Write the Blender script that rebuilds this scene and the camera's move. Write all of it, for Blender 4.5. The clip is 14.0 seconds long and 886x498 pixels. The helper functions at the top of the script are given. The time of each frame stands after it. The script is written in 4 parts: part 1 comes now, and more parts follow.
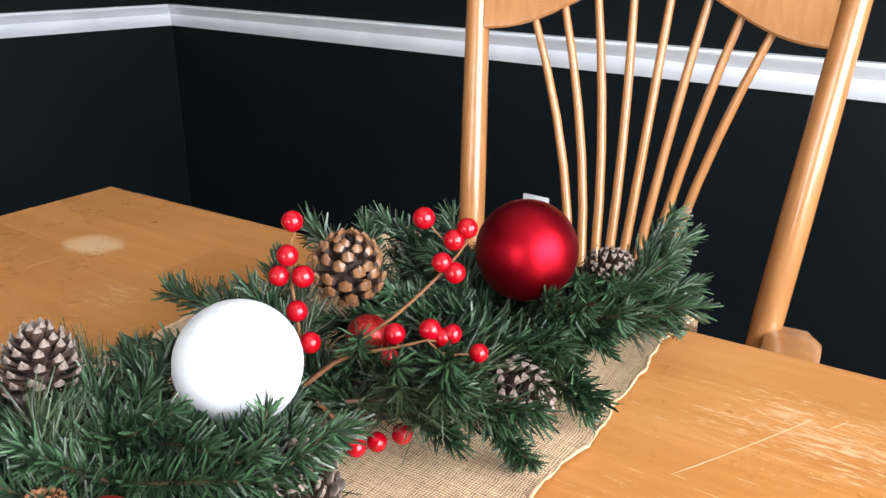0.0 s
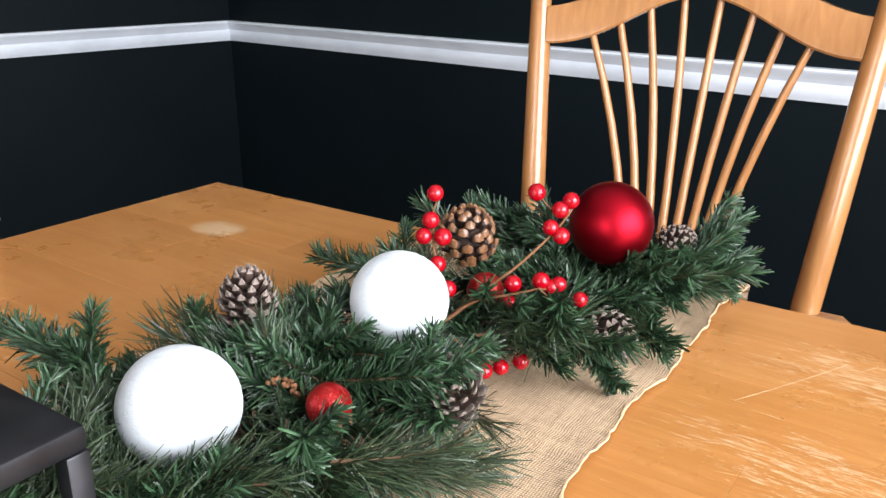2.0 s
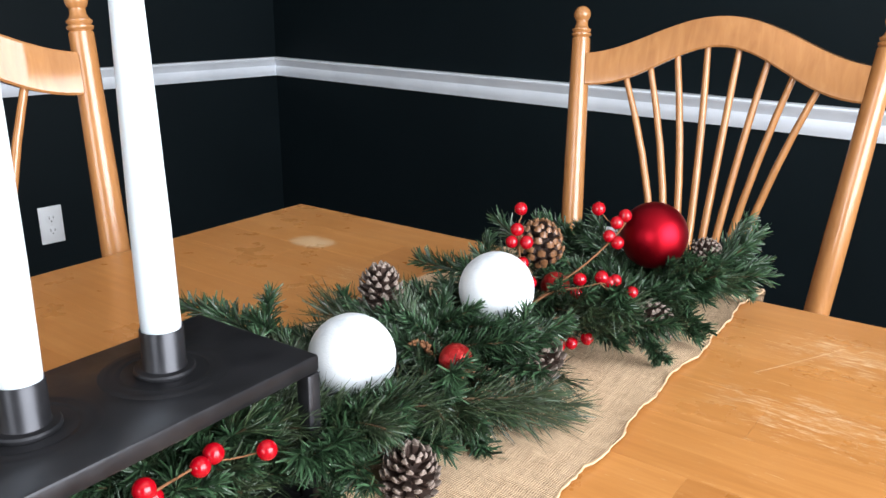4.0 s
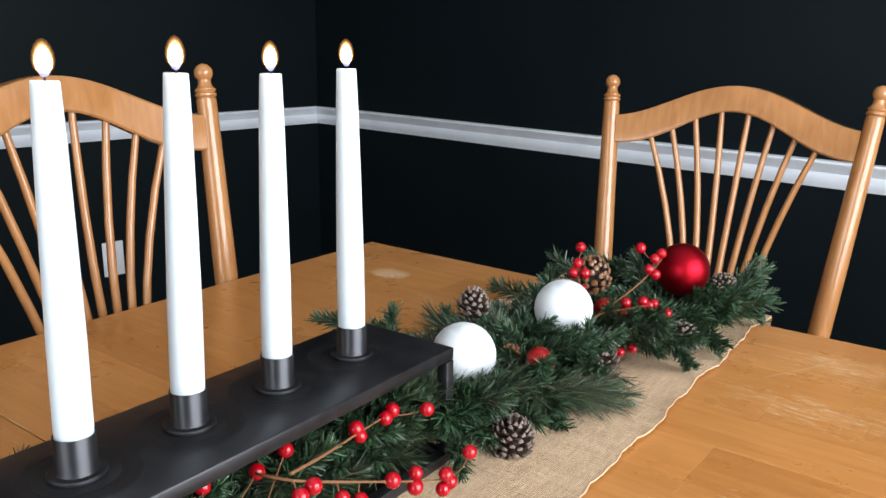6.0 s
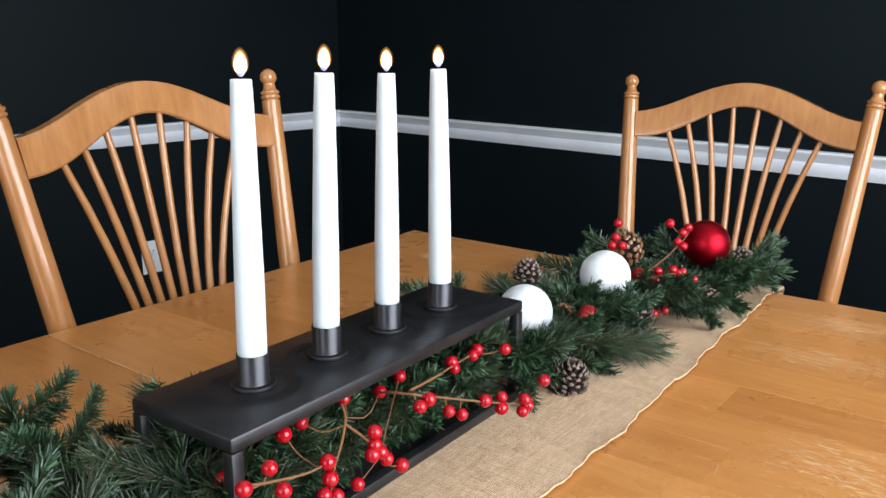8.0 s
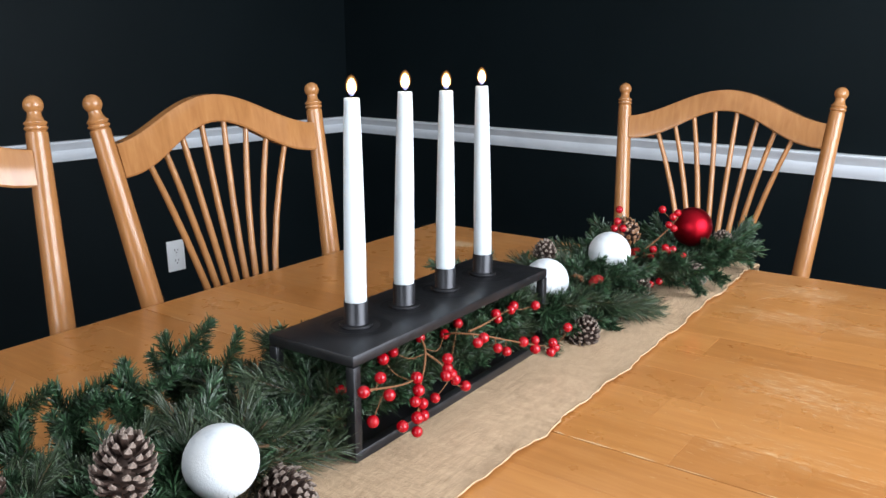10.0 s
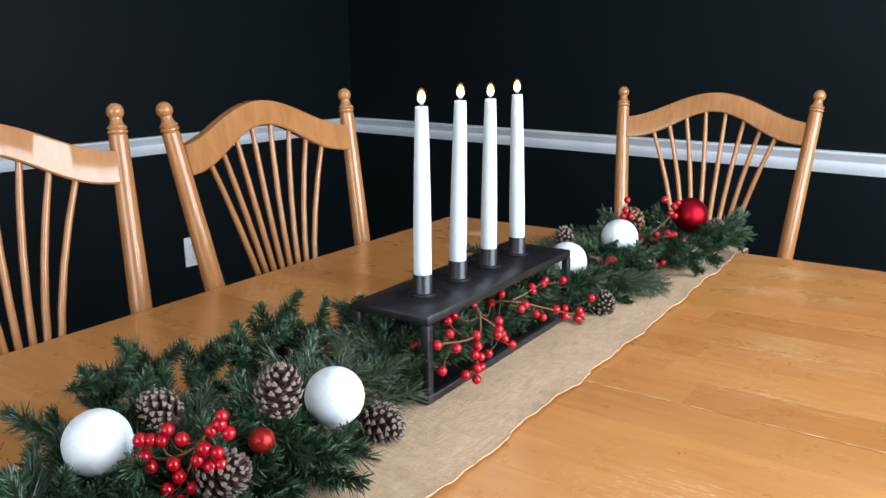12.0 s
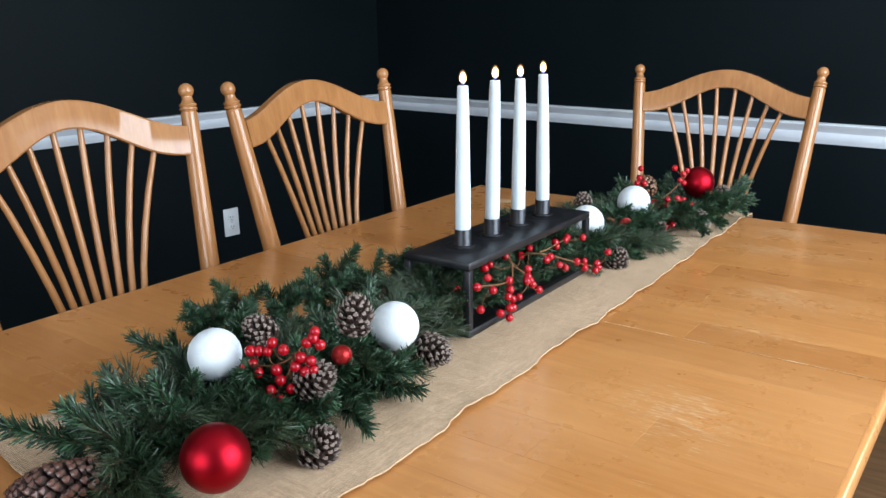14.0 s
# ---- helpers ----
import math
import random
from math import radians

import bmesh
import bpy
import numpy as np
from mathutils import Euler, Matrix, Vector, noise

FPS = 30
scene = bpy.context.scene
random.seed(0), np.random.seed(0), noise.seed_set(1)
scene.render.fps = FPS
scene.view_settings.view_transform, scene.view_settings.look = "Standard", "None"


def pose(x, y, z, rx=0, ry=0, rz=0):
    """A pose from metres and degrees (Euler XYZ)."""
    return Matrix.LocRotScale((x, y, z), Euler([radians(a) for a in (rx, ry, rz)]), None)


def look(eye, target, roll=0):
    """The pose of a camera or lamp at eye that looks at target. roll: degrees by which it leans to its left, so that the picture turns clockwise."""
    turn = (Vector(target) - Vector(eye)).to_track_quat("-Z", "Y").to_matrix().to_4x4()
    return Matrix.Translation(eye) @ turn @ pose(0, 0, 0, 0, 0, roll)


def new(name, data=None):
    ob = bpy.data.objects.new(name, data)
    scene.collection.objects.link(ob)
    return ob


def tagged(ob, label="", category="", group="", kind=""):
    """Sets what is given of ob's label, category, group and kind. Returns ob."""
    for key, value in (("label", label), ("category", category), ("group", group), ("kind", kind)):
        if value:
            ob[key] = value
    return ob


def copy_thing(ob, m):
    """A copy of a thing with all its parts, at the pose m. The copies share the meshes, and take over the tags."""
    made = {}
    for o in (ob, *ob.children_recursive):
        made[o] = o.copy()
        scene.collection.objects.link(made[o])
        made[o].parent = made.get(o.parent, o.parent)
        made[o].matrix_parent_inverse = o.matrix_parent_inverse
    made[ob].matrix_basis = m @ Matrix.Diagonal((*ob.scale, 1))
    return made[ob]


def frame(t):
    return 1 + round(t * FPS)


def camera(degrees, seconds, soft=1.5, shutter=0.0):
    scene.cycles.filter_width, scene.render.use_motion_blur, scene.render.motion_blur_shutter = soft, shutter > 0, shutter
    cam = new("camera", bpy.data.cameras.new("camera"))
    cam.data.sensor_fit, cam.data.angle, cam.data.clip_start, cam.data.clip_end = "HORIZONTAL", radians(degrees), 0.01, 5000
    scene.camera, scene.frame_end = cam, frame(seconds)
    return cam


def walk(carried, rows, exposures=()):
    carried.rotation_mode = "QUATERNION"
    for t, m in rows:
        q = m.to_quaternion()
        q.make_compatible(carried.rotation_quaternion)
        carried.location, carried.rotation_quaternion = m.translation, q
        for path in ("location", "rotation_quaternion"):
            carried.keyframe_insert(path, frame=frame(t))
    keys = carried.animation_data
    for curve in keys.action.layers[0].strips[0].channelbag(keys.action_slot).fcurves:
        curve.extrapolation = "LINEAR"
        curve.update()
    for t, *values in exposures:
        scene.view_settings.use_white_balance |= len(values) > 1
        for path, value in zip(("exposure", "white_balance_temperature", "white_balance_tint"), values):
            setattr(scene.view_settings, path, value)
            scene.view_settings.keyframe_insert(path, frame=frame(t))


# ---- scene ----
cam = camera(57.3, 14.0)
PATH = [
    (0, (0.824, -0.557, 1.015), (-0.195, 1.014, 0.313), 0.4),
    (0.5, (0.828, -0.592, 1.015), (-0.205, 0.974, 0.324), 0.6),
    (1, (0.832, -0.623, 1.02), (-0.216, 0.937, 0.336), 0.4),
    (1.5, (0.837, -0.656, 1.024), (-0.223, 0.899, 0.347), 0.3),
    (2, (0.842, -0.684, 1.025), (-0.238, 0.861, 0.355), 0.2),
    (2.5, (0.852, -0.719, 1.03), (-0.246, 0.818, 0.372), 0.1),
    (3, (0.859, -0.754, 1.037), (-0.249, 0.778, 0.382), 0.2),
    (5.5, (0.928, -1.004, 1.093), (-0.214, 0.557, 0.583), 0.8),
    (6, (0.937, -1.046, 1.102), (-0.218, 0.506, 0.596), 0.9),
    (6.5, (0.942, -1.067, 1.095), (-0.242, 0.468, 0.601), 0.2),
    (7, (0.937, -1.097, 1.094), (-0.247, 0.434, 0.592), 0.3),
    (7.5, (0.958, -1.147, 1.101), (-0.221, 0.393, 0.613), -0.3),
    (8, (0.966, -1.194, 1.102), (-0.197, 0.356, 0.607), 0.1),
    (8.5, (0.987, -1.245, 1.106), (-0.174, 0.308, 0.613), 0.2),
    (9, (1.011, -1.297, 1.109), (-0.158, 0.251, 0.622), -0.1),
    (11.5, (1.057, -1.529, 1.143), (-0.041, 0.07, 0.658), -0.7),
    (12, (1.07, -1.574, 1.144), (-0.04, 0.017, 0.656), -0.6),
    (12.5, (1.087, -1.618, 1.149), (-0.037, -0.035, 0.669), -0.3),
    (13, (1.108, -1.658, 1.157), (-0.03, -0.087, 0.671), -0.5),
    (13.5, (1.127, -1.695, 1.163), (-0.014, -0.132, 0.656), -0.7),
    (14, (1.144, -1.726, 1.161), (0.005, -0.174, 0.618), -1.0),
]
walk(cam, [(t, look(eye, target, roll)) for t, eye, target, roll in PATH], [(0.0, 0.53, 6650, 13), (3.2, 0.47, 6500, 12), (5.5, 0.01, 6500, 10), (9.0, -0.06, 6400, 10), (11.5, -0.06, 6200, 9), (14.0, -0.12, 5950, 6)])


# ---------------- light ----------------
world = bpy.data.worlds.new("World")
scene.world = world
world.use_nodes = True
_n = world.node_tree.nodes
sky = _n.new("ShaderNodeTexSky")
sky.sky_type, sky.sun_disc = "NISHITA", False
sky.sun_elevation, sky.sun_rotation = radians(35), radians(200)
world.node_tree.links.new(sky.outputs[0], _n["Background"].inputs[0])
_n["Background"].inputs[1].default_value = 0.1


def area(name, m, w, h, power, colour):
    d = bpy.data.lights.new(name, "AREA")
    d.shape, d.size, d.size_y, d.energy, d.color = "RECTANGLE", w, h, power, colour
    ob = new(name, d)
    ob.matrix_world = m
    return ob


# ---------------- materials ----------------
def material(name, base=(0.5, 0.5, 0.5), rough=0.5, metal=0.0, **more):
    m = bpy.data.materials.new(name)
    m.use_nodes = True
    b = m.node_tree.nodes["Principled BSDF"]
    b.inputs["Base Color"].default_value = (*base, 1)
    b.inputs["Roughness"].default_value = rough
    b.inputs["Metallic"].default_value = metal
    for k, v in more.items():
        b.inputs[k.replace("_", " ")].default_value = v
    return m


def node(m, kind, **sockets):
    n = m.node_tree.nodes.new(kind)
    for k, v in sockets.items():
        n.inputs[k.replace("_", " ")].default_value = v
    return n


def link(m, a, b):
    m.node_tree.links.new(a, b)


def bsdf(m):
    return m.node_tree.nodes["Principled BSDF"]


def ramp(m, fac, stops):
    r = m.node_tree.nodes.new("ShaderNodeValToRGB")
    e = r.color_ramp.elements
    while len(e) < len(stops):
        e.new(0.5)
    for i, (p, c) in enumerate(stops):
        e[i].position, e[i].color = p, (*c, 1)
    link(m, fac, r.inputs[0])
    return r.outputs[0]


def coords(m, scale=(1, 1, 1), kind="Object"):
    if kind == "World":
        src = m.node_tree.nodes.new("ShaderNodeNewGeometry").outputs["Position"]
    else:
        src = m.node_tree.nodes.new("ShaderNodeTexCoord").outputs[kind]
    mp = m.node_tree.nodes.new("ShaderNodeMapping")
    mp.inputs["Scale"].default_value = scale
    link(m, src, mp.inputs["Vector"])
    return mp.outputs[0]


def noise_tex(m, vec, scale, detail=4, rough=0.55, distortion=0.0):
    n = node(m, "ShaderNodeTexNoise", Scale=scale, Detail=detail, Roughness=rough, Distortion=distortion)
    link(m, vec, n.inputs["Vector"])
    return n.outputs["Fac"]


def mix(m, fac, a, b, mode="MIX"):
    n = m.node_tree.nodes.new("ShaderNodeMix")
    n.data_type, n.blend_type = "RGBA", mode
    for sock, v in ((n.inputs[0], fac), (n.inputs[6], a), (n.inputs[7], b)):
        if isinstance(v, (int, float)):
            sock.default_value = v
        elif isinstance(v, tuple):
            sock.default_value = (*v, 1)
        else:
            link(m, v, sock)
    return n.outputs[2]


def math_node(m, op, a, b=0.0):
    n = m.node_tree.nodes.new("ShaderNodeMath")
    n.operation = op
    for sock, v in ((n.inputs[0], a), (n.inputs[1], b)):
        if isinstance(v, (int, float)):
            sock.default_value = v
        else:
            link(m, v, sock)
    return n.outputs[0]


def bump(m, height, strength, distance=0.002):
    b = node(m, "ShaderNodeBump", Strength=strength, Distance=distance)
    link(m, height, b.inputs["Height"])
    link(m, b.outputs[0], bsdf(m).inputs["Normal"])


def set_colour(m, out):
    link(m, out, bsdf(m).inputs["Base Color"])


# black-green wall paint, eggshell
WALL = material("wall_paint", (0.007, 0.010, 0.012), 0.58, Specular_IOR_Level=0.12)
_v = coords(WALL, kind="World")
set_colour(WALL, ramp(WALL, noise_tex(WALL, _v, 2.2), [(0.3, (0.0023, 0.0053, 0.0069)), (0.7, (0.0037, 0.0075, 0.0096))]))
bump(WALL, noise_tex(WALL, _v, 260, 3), 0.12, 0.001)

WHITE = material("white_paint", (0.78, 0.79, 0.80), 0.35)
_v = coords(WHITE, kind="World")
set_colour(WHITE, ramp(WHITE, noise_tex(WHITE, _v, 9, 5), [(0.3, (0.66, 0.70, 0.76)), (0.6, (0.75, 0.79, 0.85))]))
bump(WHITE, noise_tex(WHITE, coords(WHITE, (1, 1, 40), "World"), 14, 2), 0.08, 0.001)

CEIL = material("ceiling_paint", (0.75, 0.75, 0.73), 0.8)
bump(CEIL, noise_tex(CEIL, coords(CEIL, kind="World"), 120), 0.2)

FLOOR = material("floor_wood", (0.2, 0.11, 0.05), 0.4)
_v = coords(FLOOR, (1.5, 14, 1), "World")
set_colour(FLOOR, ramp(FLOOR, noise_tex(FLOOR, _v, 4, 6), [(0.25, (0.10, 0.05, 0.022)), (0.75, (0.22, 0.12, 0.055))]))

# honey maple: chairs
CHAIR = material("chair_maple", (0.45, 0.22, 0.075), 0.26, Coat_Weight=0.35, Coat_Roughness=0.12)
_v = coords(CHAIR, (9, 9, 0.9))
_g = noise_tex(CHAIR, _v, 9, 6, 0.6, 0.6)
_c = ramp(CHAIR, _g, [(0.25, (0.30, 0.128, 0.041)), (0.55, (0.385, 0.172, 0.059)), (0.8, (0.455, 0.218, 0.081))])
_c = mix(CHAIR, ramp(CHAIR, noise_tex(CHAIR, coords(CHAIR, (3, 3, 3)), 3, 3), [(0.35, (0, 0, 0)), (0.8, (0.3, 0.3, 0.3))]), _c, (0.36, 0.15, 0.05))
set_colour(CHAIR, _c)
bump(CHAIR, _g, 0.06, 0.0008)


def stave_material():
    m = material("table_maple", (0.5, 0.25, 0.09), 0.3, Coat_Weight=0.28, Coat_Roughness=0.16, Specular_IOR_Level=0.40)
    info = m.node_tree.nodes.new("ShaderNodeObjectInfo")
    geo = m.node_tree.nodes.new("ShaderNodeNewGeometry")
    add = m.node_tree.nodes.new("ShaderNodeVectorMath")
    add.operation = "ADD"
    sc = m.node_tree.nodes.new("ShaderNodeVectorMath")
    sc.operation = "SCALE"
    comb = m.node_tree.nodes.new("ShaderNodeCombineXYZ")
    for i in range(3):
        link(m, info.outputs["Random"], comb.inputs[i])
    link(m, comb.outputs[0], sc.inputs[0])
    sc.inputs["Scale"].default_value = 11.0
    link(m, geo.outputs["Position"], add.inputs[0])
    link(m, sc.outputs[0], add.inputs[1])
    mp = m.node_tree.nodes.new("ShaderNodeMapping")
    mp.inputs["Scale"].default_value = (1.6, 22, 6)
    link(m, add.outputs[0], mp.inputs["Vector"])
    grain = noise_tex(m, mp.outputs[0], 4.5, 8, 0.62, 0.5)
    col = ramp(m, grain, [(0.2, (0.37, 0.146, 0.038)), (0.5, (0.44, 0.185, 0.051)), (0.8, (0.52, 0.240, 0.075))])
    tint = ramp(m, info.outputs["Random"], [(0.0, (0.88, 0.83, 0.76)), (0.25, (0.97, 0.96, 0.94)), (0.8, (1.04, 1.04, 1.02)), (1.0, (1.14, 1.16, 1.14))])
    col = mix(m, 1.0, col, tint, "MULTIPLY")
    world = coords(m, kind="World")
    sep = m.node_tree.nodes.new("ShaderNodeSeparateXYZ")
    link(m, geo.outputs["Position"], sep.inputs[0])

    def zone(cx, cy, rx, ry):
        ax_ = math_node(m, "DIVIDE", math_node(m, "SUBTRACT", sep.outputs[0], cx), rx)
        ay_ = math_node(m, "DIVIDE", math_node(m, "SUBTRACT", sep.outputs[1], cy), ry)
        q = math_node(m, "ADD", math_node(m, "MULTIPLY", ax_, ax_), math_node(m, "MULTIPLY", ay_, ay_))
        return math_node(m, "MAXIMUM", math_node(m, "SUBTRACT", 1.0, q), 0.0)

    # the finish is rubbed away in streaks along the grain, most of it where people sit
    streak = noise_tex(m, coords(m, (9, 60, 10), "World"), 7, 8, 0.75)
    patch = noise_tex(m, world, 4.5, 6, 0.7)
    rub = math_node(m, "ADD", streak, math_node(m, "MULTIPLY", math_node(m, "SUBTRACT", patch, 0.5), 0.35))
    for c_ in ((0.895, -0.500, 0.15, 0.085), (0.775, -0.100, 0.11, 0.060), (0.84, -0.24, 0.15, 0.055), (0.90, -0.66, 0.12, 0.05), (0.885, -0.95, 0.12, 0.10), (0.275, -0.203, 0.045, 0.033)):
        rub = math_node(m, "ADD", rub, math_node(m, "MULTIPLY", zone(*c_), 0.115))
    w = ramp(m, rub, [(0.625, (0, 0, 0)), (0.74, (0.70, 0.70, 0.70))])
    # slow pale and pinkish drift of the old varnish
    col = mix(m, ramp(m, noise_tex(m, world, 3.0, 4, 0.6), [(0.42, (0, 0, 0)), (0.75, (0.42, 0.42, 0.42))]), col, (0.62, 0.31, 0.125))
    # one worn ellipse near the far corner
    dx = math_node(m, "DIVIDE", math_node(m, "SUBTRACT", sep.outputs[0], 0.160), 0.047)
    dy = math_node(m, "DIVIDE", math_node(m, "SUBTRACT", sep.outputs[1], -0.136), 0.036)
    r2 = math_node(m, "ADD", math_node(m, "MULTIPLY", dx, dx), math_node(m, "MULTIPLY", dy, dy))
    r2 = math_node(m, "ADD", r2, math_node(m, "MULTIPLY", noise_tex(m, world, 30, 5), 0.9))
    spot = ramp(m, r2, [(0.55, (0.8, 0.8, 0.8)), (1.0, (0, 0, 0))])
    w = math_node(m, "MAXIMUM", w, spot)
    col = mix(m, w, col, (0.68, 0.47, 0.27))
    set_colour(m, col)
    link(m, ramp(m, noise_tex(m, world, 18, 5), [(0.3, (0.24, 0.24, 0.24)), (0.75, (0.40, 0.40, 0.40))]), bsdf(m).inputs["Roughness"])
    bump(m, grain, 0.05, 0.0006)
    return m


TABLE = stave_material()

BURLAP = material("burlap", (0.42, 0.30, 0.19), 0.95, Specular_IOR_Level=0.15)
_v = coords(BURLAP)
_wob = noise_tex(BURLAP, _v, 45, 3)
_n1 = node(BURLAP, "ShaderNodeVectorMath")
_n1.operation = "MULTIPLY_ADD"
_cb = node(BURLAP, "ShaderNodeCombineXYZ")
link(BURLAP, _wob, _cb.inputs[0])
link(BURLAP, _wob, _cb.inputs[1])
link(BURLAP, _cb.outputs[0], _n1.inputs[0])
_n1.inputs[1].default_value = (0.006, 0.006, 0.0)
link(BURLAP, _v, _n1.inputs[2])
_sep = node(BURLAP, "ShaderNodeSeparateXYZ")
link(BURLAP, _n1.outputs[0], _sep.inputs[0])
# warp and weft, 1.9 mm apart
_a = math_node(BURLAP, "ABSOLUTE", math_node(BURLAP, "SINE", math_node(BURLAP, "MULTIPLY", _sep.outputs[0], 1900.0)))
_b = math_node(BURLAP, "ABSOLUTE", math_node(BURLAP, "SINE", math_node(BURLAP, "MULTIPLY", _sep.outputs[1], 1900.0)))
_h = math_node(BURLAP, "MULTIPLY", _a, _b)
_slub = noise_tex(BURLAP, coords(BURLAP, (1.0, 2.2, 1)), 330, 4, 0.75)
_h2 = math_node(BURLAP, "ADD", math_node(BURLAP, "MULTIPLY", _h, 0.60), math_node(BURLAP, "MULTIPLY", _slub, 0.62))
_warp = noise_tex(BURLAP, coords(BURLAP, (14, 1, 1)), 42, 4, 0.7)
_weft = noise_tex(BURLAP, coords(BURLAP, (1, 14, 1)), 42, 4, 0.7)
_h2 = math_node(BURLAP, "ADD", _h2, math_node(BURLAP, "MULTIPLY", math_node(BURLAP, "SUBTRACT", math_node(BURLAP, "ADD", _warp, _weft), 1.0), 0.55))
_c = ramp(BURLAP, _h2, [(0.28, (0.14, 0.088, 0.052)), (0.55, (0.49, 0.330, 0.200)), (0.85, (0.78, 0.575, 0.39))])
_c = mix(BURLAP, ramp(BURLAP, noise_tex(BURLAP, _v, 11, 5), [(0.35, (0, 0, 0)), (0.75, (0.30, 0.30, 0.30))]), _c, (0.54, 0.39, 0.26))
set_colour(BURLAP, _c)
bump(BURLAP, _h2, 0.55, 0.0012)
FRAY = material("frayed_thread", (0.48, 0.32, 0.19), 0.95)

IRON = material("black_metal", (0.035, 0.034, 0.035), 0.42, 0.75)
_v = coords(IRON)
set_colour(IRON, ramp(IRON, noise_tex(IRON, _v, 30, 5), [(0.3, (0.028, 0.028, 0.031)), (0.7, (0.046, 0.046, 0.051))]))
link(IRON, ramp(IRON, noise_tex(IRON, _v, 60, 5), [(0.3, (0.30, 0.30, 0.30)), (0.7, (0.42, 0.42, 0.42))]), bsdf(IRON).inputs["Roughness"])

WAX = material("white_wax", (0.60, 0.660, 0.700), 0.38, Subsurface_Weight=0.7, Subsurface_Scale=0.015, Subsurface_Radius=(1.0, 0.95, 0.9))
bump(WAX, noise_tex(WAX, coords(WAX), 70, 3), 0.08, 0.001)
WICK = material("wick", (0.02, 0.018, 0.015), 0.9)
FLAME = material("flame", (1, 0.7, 0.3), 0.5, Emission_Color=(1.0, 0.70, 0.32, 1), Emission_Strength=9.0)
FLAME_BLUE = material("flame_base", (0.2, 0.25, 0.6), 0.5, Emission_Color=(0.55, 0.50, 0.85, 1), Emission_Strength=0.7)



# Clear shell plus emission, to paint the soft bloom round a flame.
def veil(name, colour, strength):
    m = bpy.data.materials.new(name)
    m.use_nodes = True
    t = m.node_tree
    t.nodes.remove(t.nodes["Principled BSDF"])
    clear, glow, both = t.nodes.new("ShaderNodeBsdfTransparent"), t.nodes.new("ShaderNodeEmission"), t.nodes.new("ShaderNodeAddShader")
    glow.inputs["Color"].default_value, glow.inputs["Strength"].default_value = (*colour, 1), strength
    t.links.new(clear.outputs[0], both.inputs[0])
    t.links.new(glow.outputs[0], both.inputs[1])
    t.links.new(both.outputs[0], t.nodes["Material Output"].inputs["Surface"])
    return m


# painted halo, weaker and redder outwards
HALO_IN = veil("flame_halo_inner", (1.0, 0.60, 0.20), 0.60)
HALO_MID = veil("flame_halo_middle", (1.0, 0.50, 0.15), 0.26)
HALO_OUT = veil("flame_halo_outer", (1.0, 0.42, 0.12), 0.10)

FROST = material("frosted_white", (0.80, 0.81, 0.82), 0.75)
_v = coords(FROST)
set_colour(FROST, ramp(FROST, noise_tex(FROST, _v, 22, 6, 0.7), [(0.30, (0.40, 0.44, 0.50)), (0.46, (0.62, 0.65, 0.68)), (0.75, (0.72, 0.73, 0.74))]))
bump(FROST, noise_tex(FROST, _v, 420, 3, 0.7), 0.4, 0.0010)
SATIN = material("red_satin", (0.30, 0.004, 0.012), 0.40, 0.95)
GLIT = material("red_glitter", (0.45, 0.012, 0.012), 0.28, 0.6)
_v = coords(GLIT)
_vo = node(GLIT, "ShaderNodeTexVoronoi", Scale=1300.0)
link(GLIT, _v, _vo.inputs["Vector"])
set_colour(GLIT, ramp(GLIT, _vo.outputs["Color"], [(0.2, (0.30, 0.006, 0.008)), (0.7, (0.45, 0.012, 0.014)), (0.95, (0.60, 0.10, 0.07))]))
bump(GLIT, _vo.outputs["Color"], 0.9, 0.0015)
GOLD = material("silver_cap", (0.7, 0.7, 0.72), 0.3, 1.0)
BERRY = material("red_berry", (0.31, 0.0015, 0.007), 0.16, Specular_IOR_Level=0.38, Coat_Weight=0.12, Coat_Roughness=0.06)
TWIG = material("paper_twig", (0.17, 0.068, 0.024), 0.8)
bump(TWIG, noise_tex(TWIG, coords(TWIG, (1, 1, 1)), 300, 3), 0.6, 0.001)
PLATE = material("outlet_plastic", (0.75, 0.76, 0.78), 0.35)
DARK = material("slot_dark", (0.01, 0.01, 0.01), 0.6)


# ---------------- mesh helpers ----------------
def mesh_of(name, bm, mat, smooth=True):
    me = bpy.data.meshes.new(name)
    bm.to_mesh(me)
    bm.free()
    if smooth:
        me.shade_smooth()
        me.set_sharp_from_angle(angle=radians(38))
    if mat:
        me.materials.append(mat)
    return me


def part(name, bm, mat, parent, label="", smooth=True):
    me = bm if isinstance(bm, bpy.types.Mesh) else mesh_of(name, bm, mat, smooth)
    ob = new(name, me)
    ob.parent = parent
    return tagged(ob, label)


def empty(name, m=None, **tags):
    ob = new(name)
    ob.empty_display_size = 0.05
    if m is not None:
        ob.matrix_world = m
    return tagged(ob, **tags)


def box(x0, y0, z0, x1, y1, z1, bevel=0.0, seg=2, bm=None):
    own = bm or bmesh.new()
    r = bmesh.ops.create_cube(own, size=1)
    bmesh.ops.transform(own, verts=r["verts"], matrix=Matrix.Translation(((x0 + x1) / 2, (y0 + y1) / 2, (z0 + z1) / 2)) @ Matrix.Diagonal((x1 - x0, y1 - y0, z1 - z0, 1)))
    if bevel:
        edges = list({e for v in r["verts"] for e in v.link_edges})
        bmesh.ops.bevel(own, geom=edges, offset=bevel, segments=seg, affect="EDGES", profile=0.5)
    return own


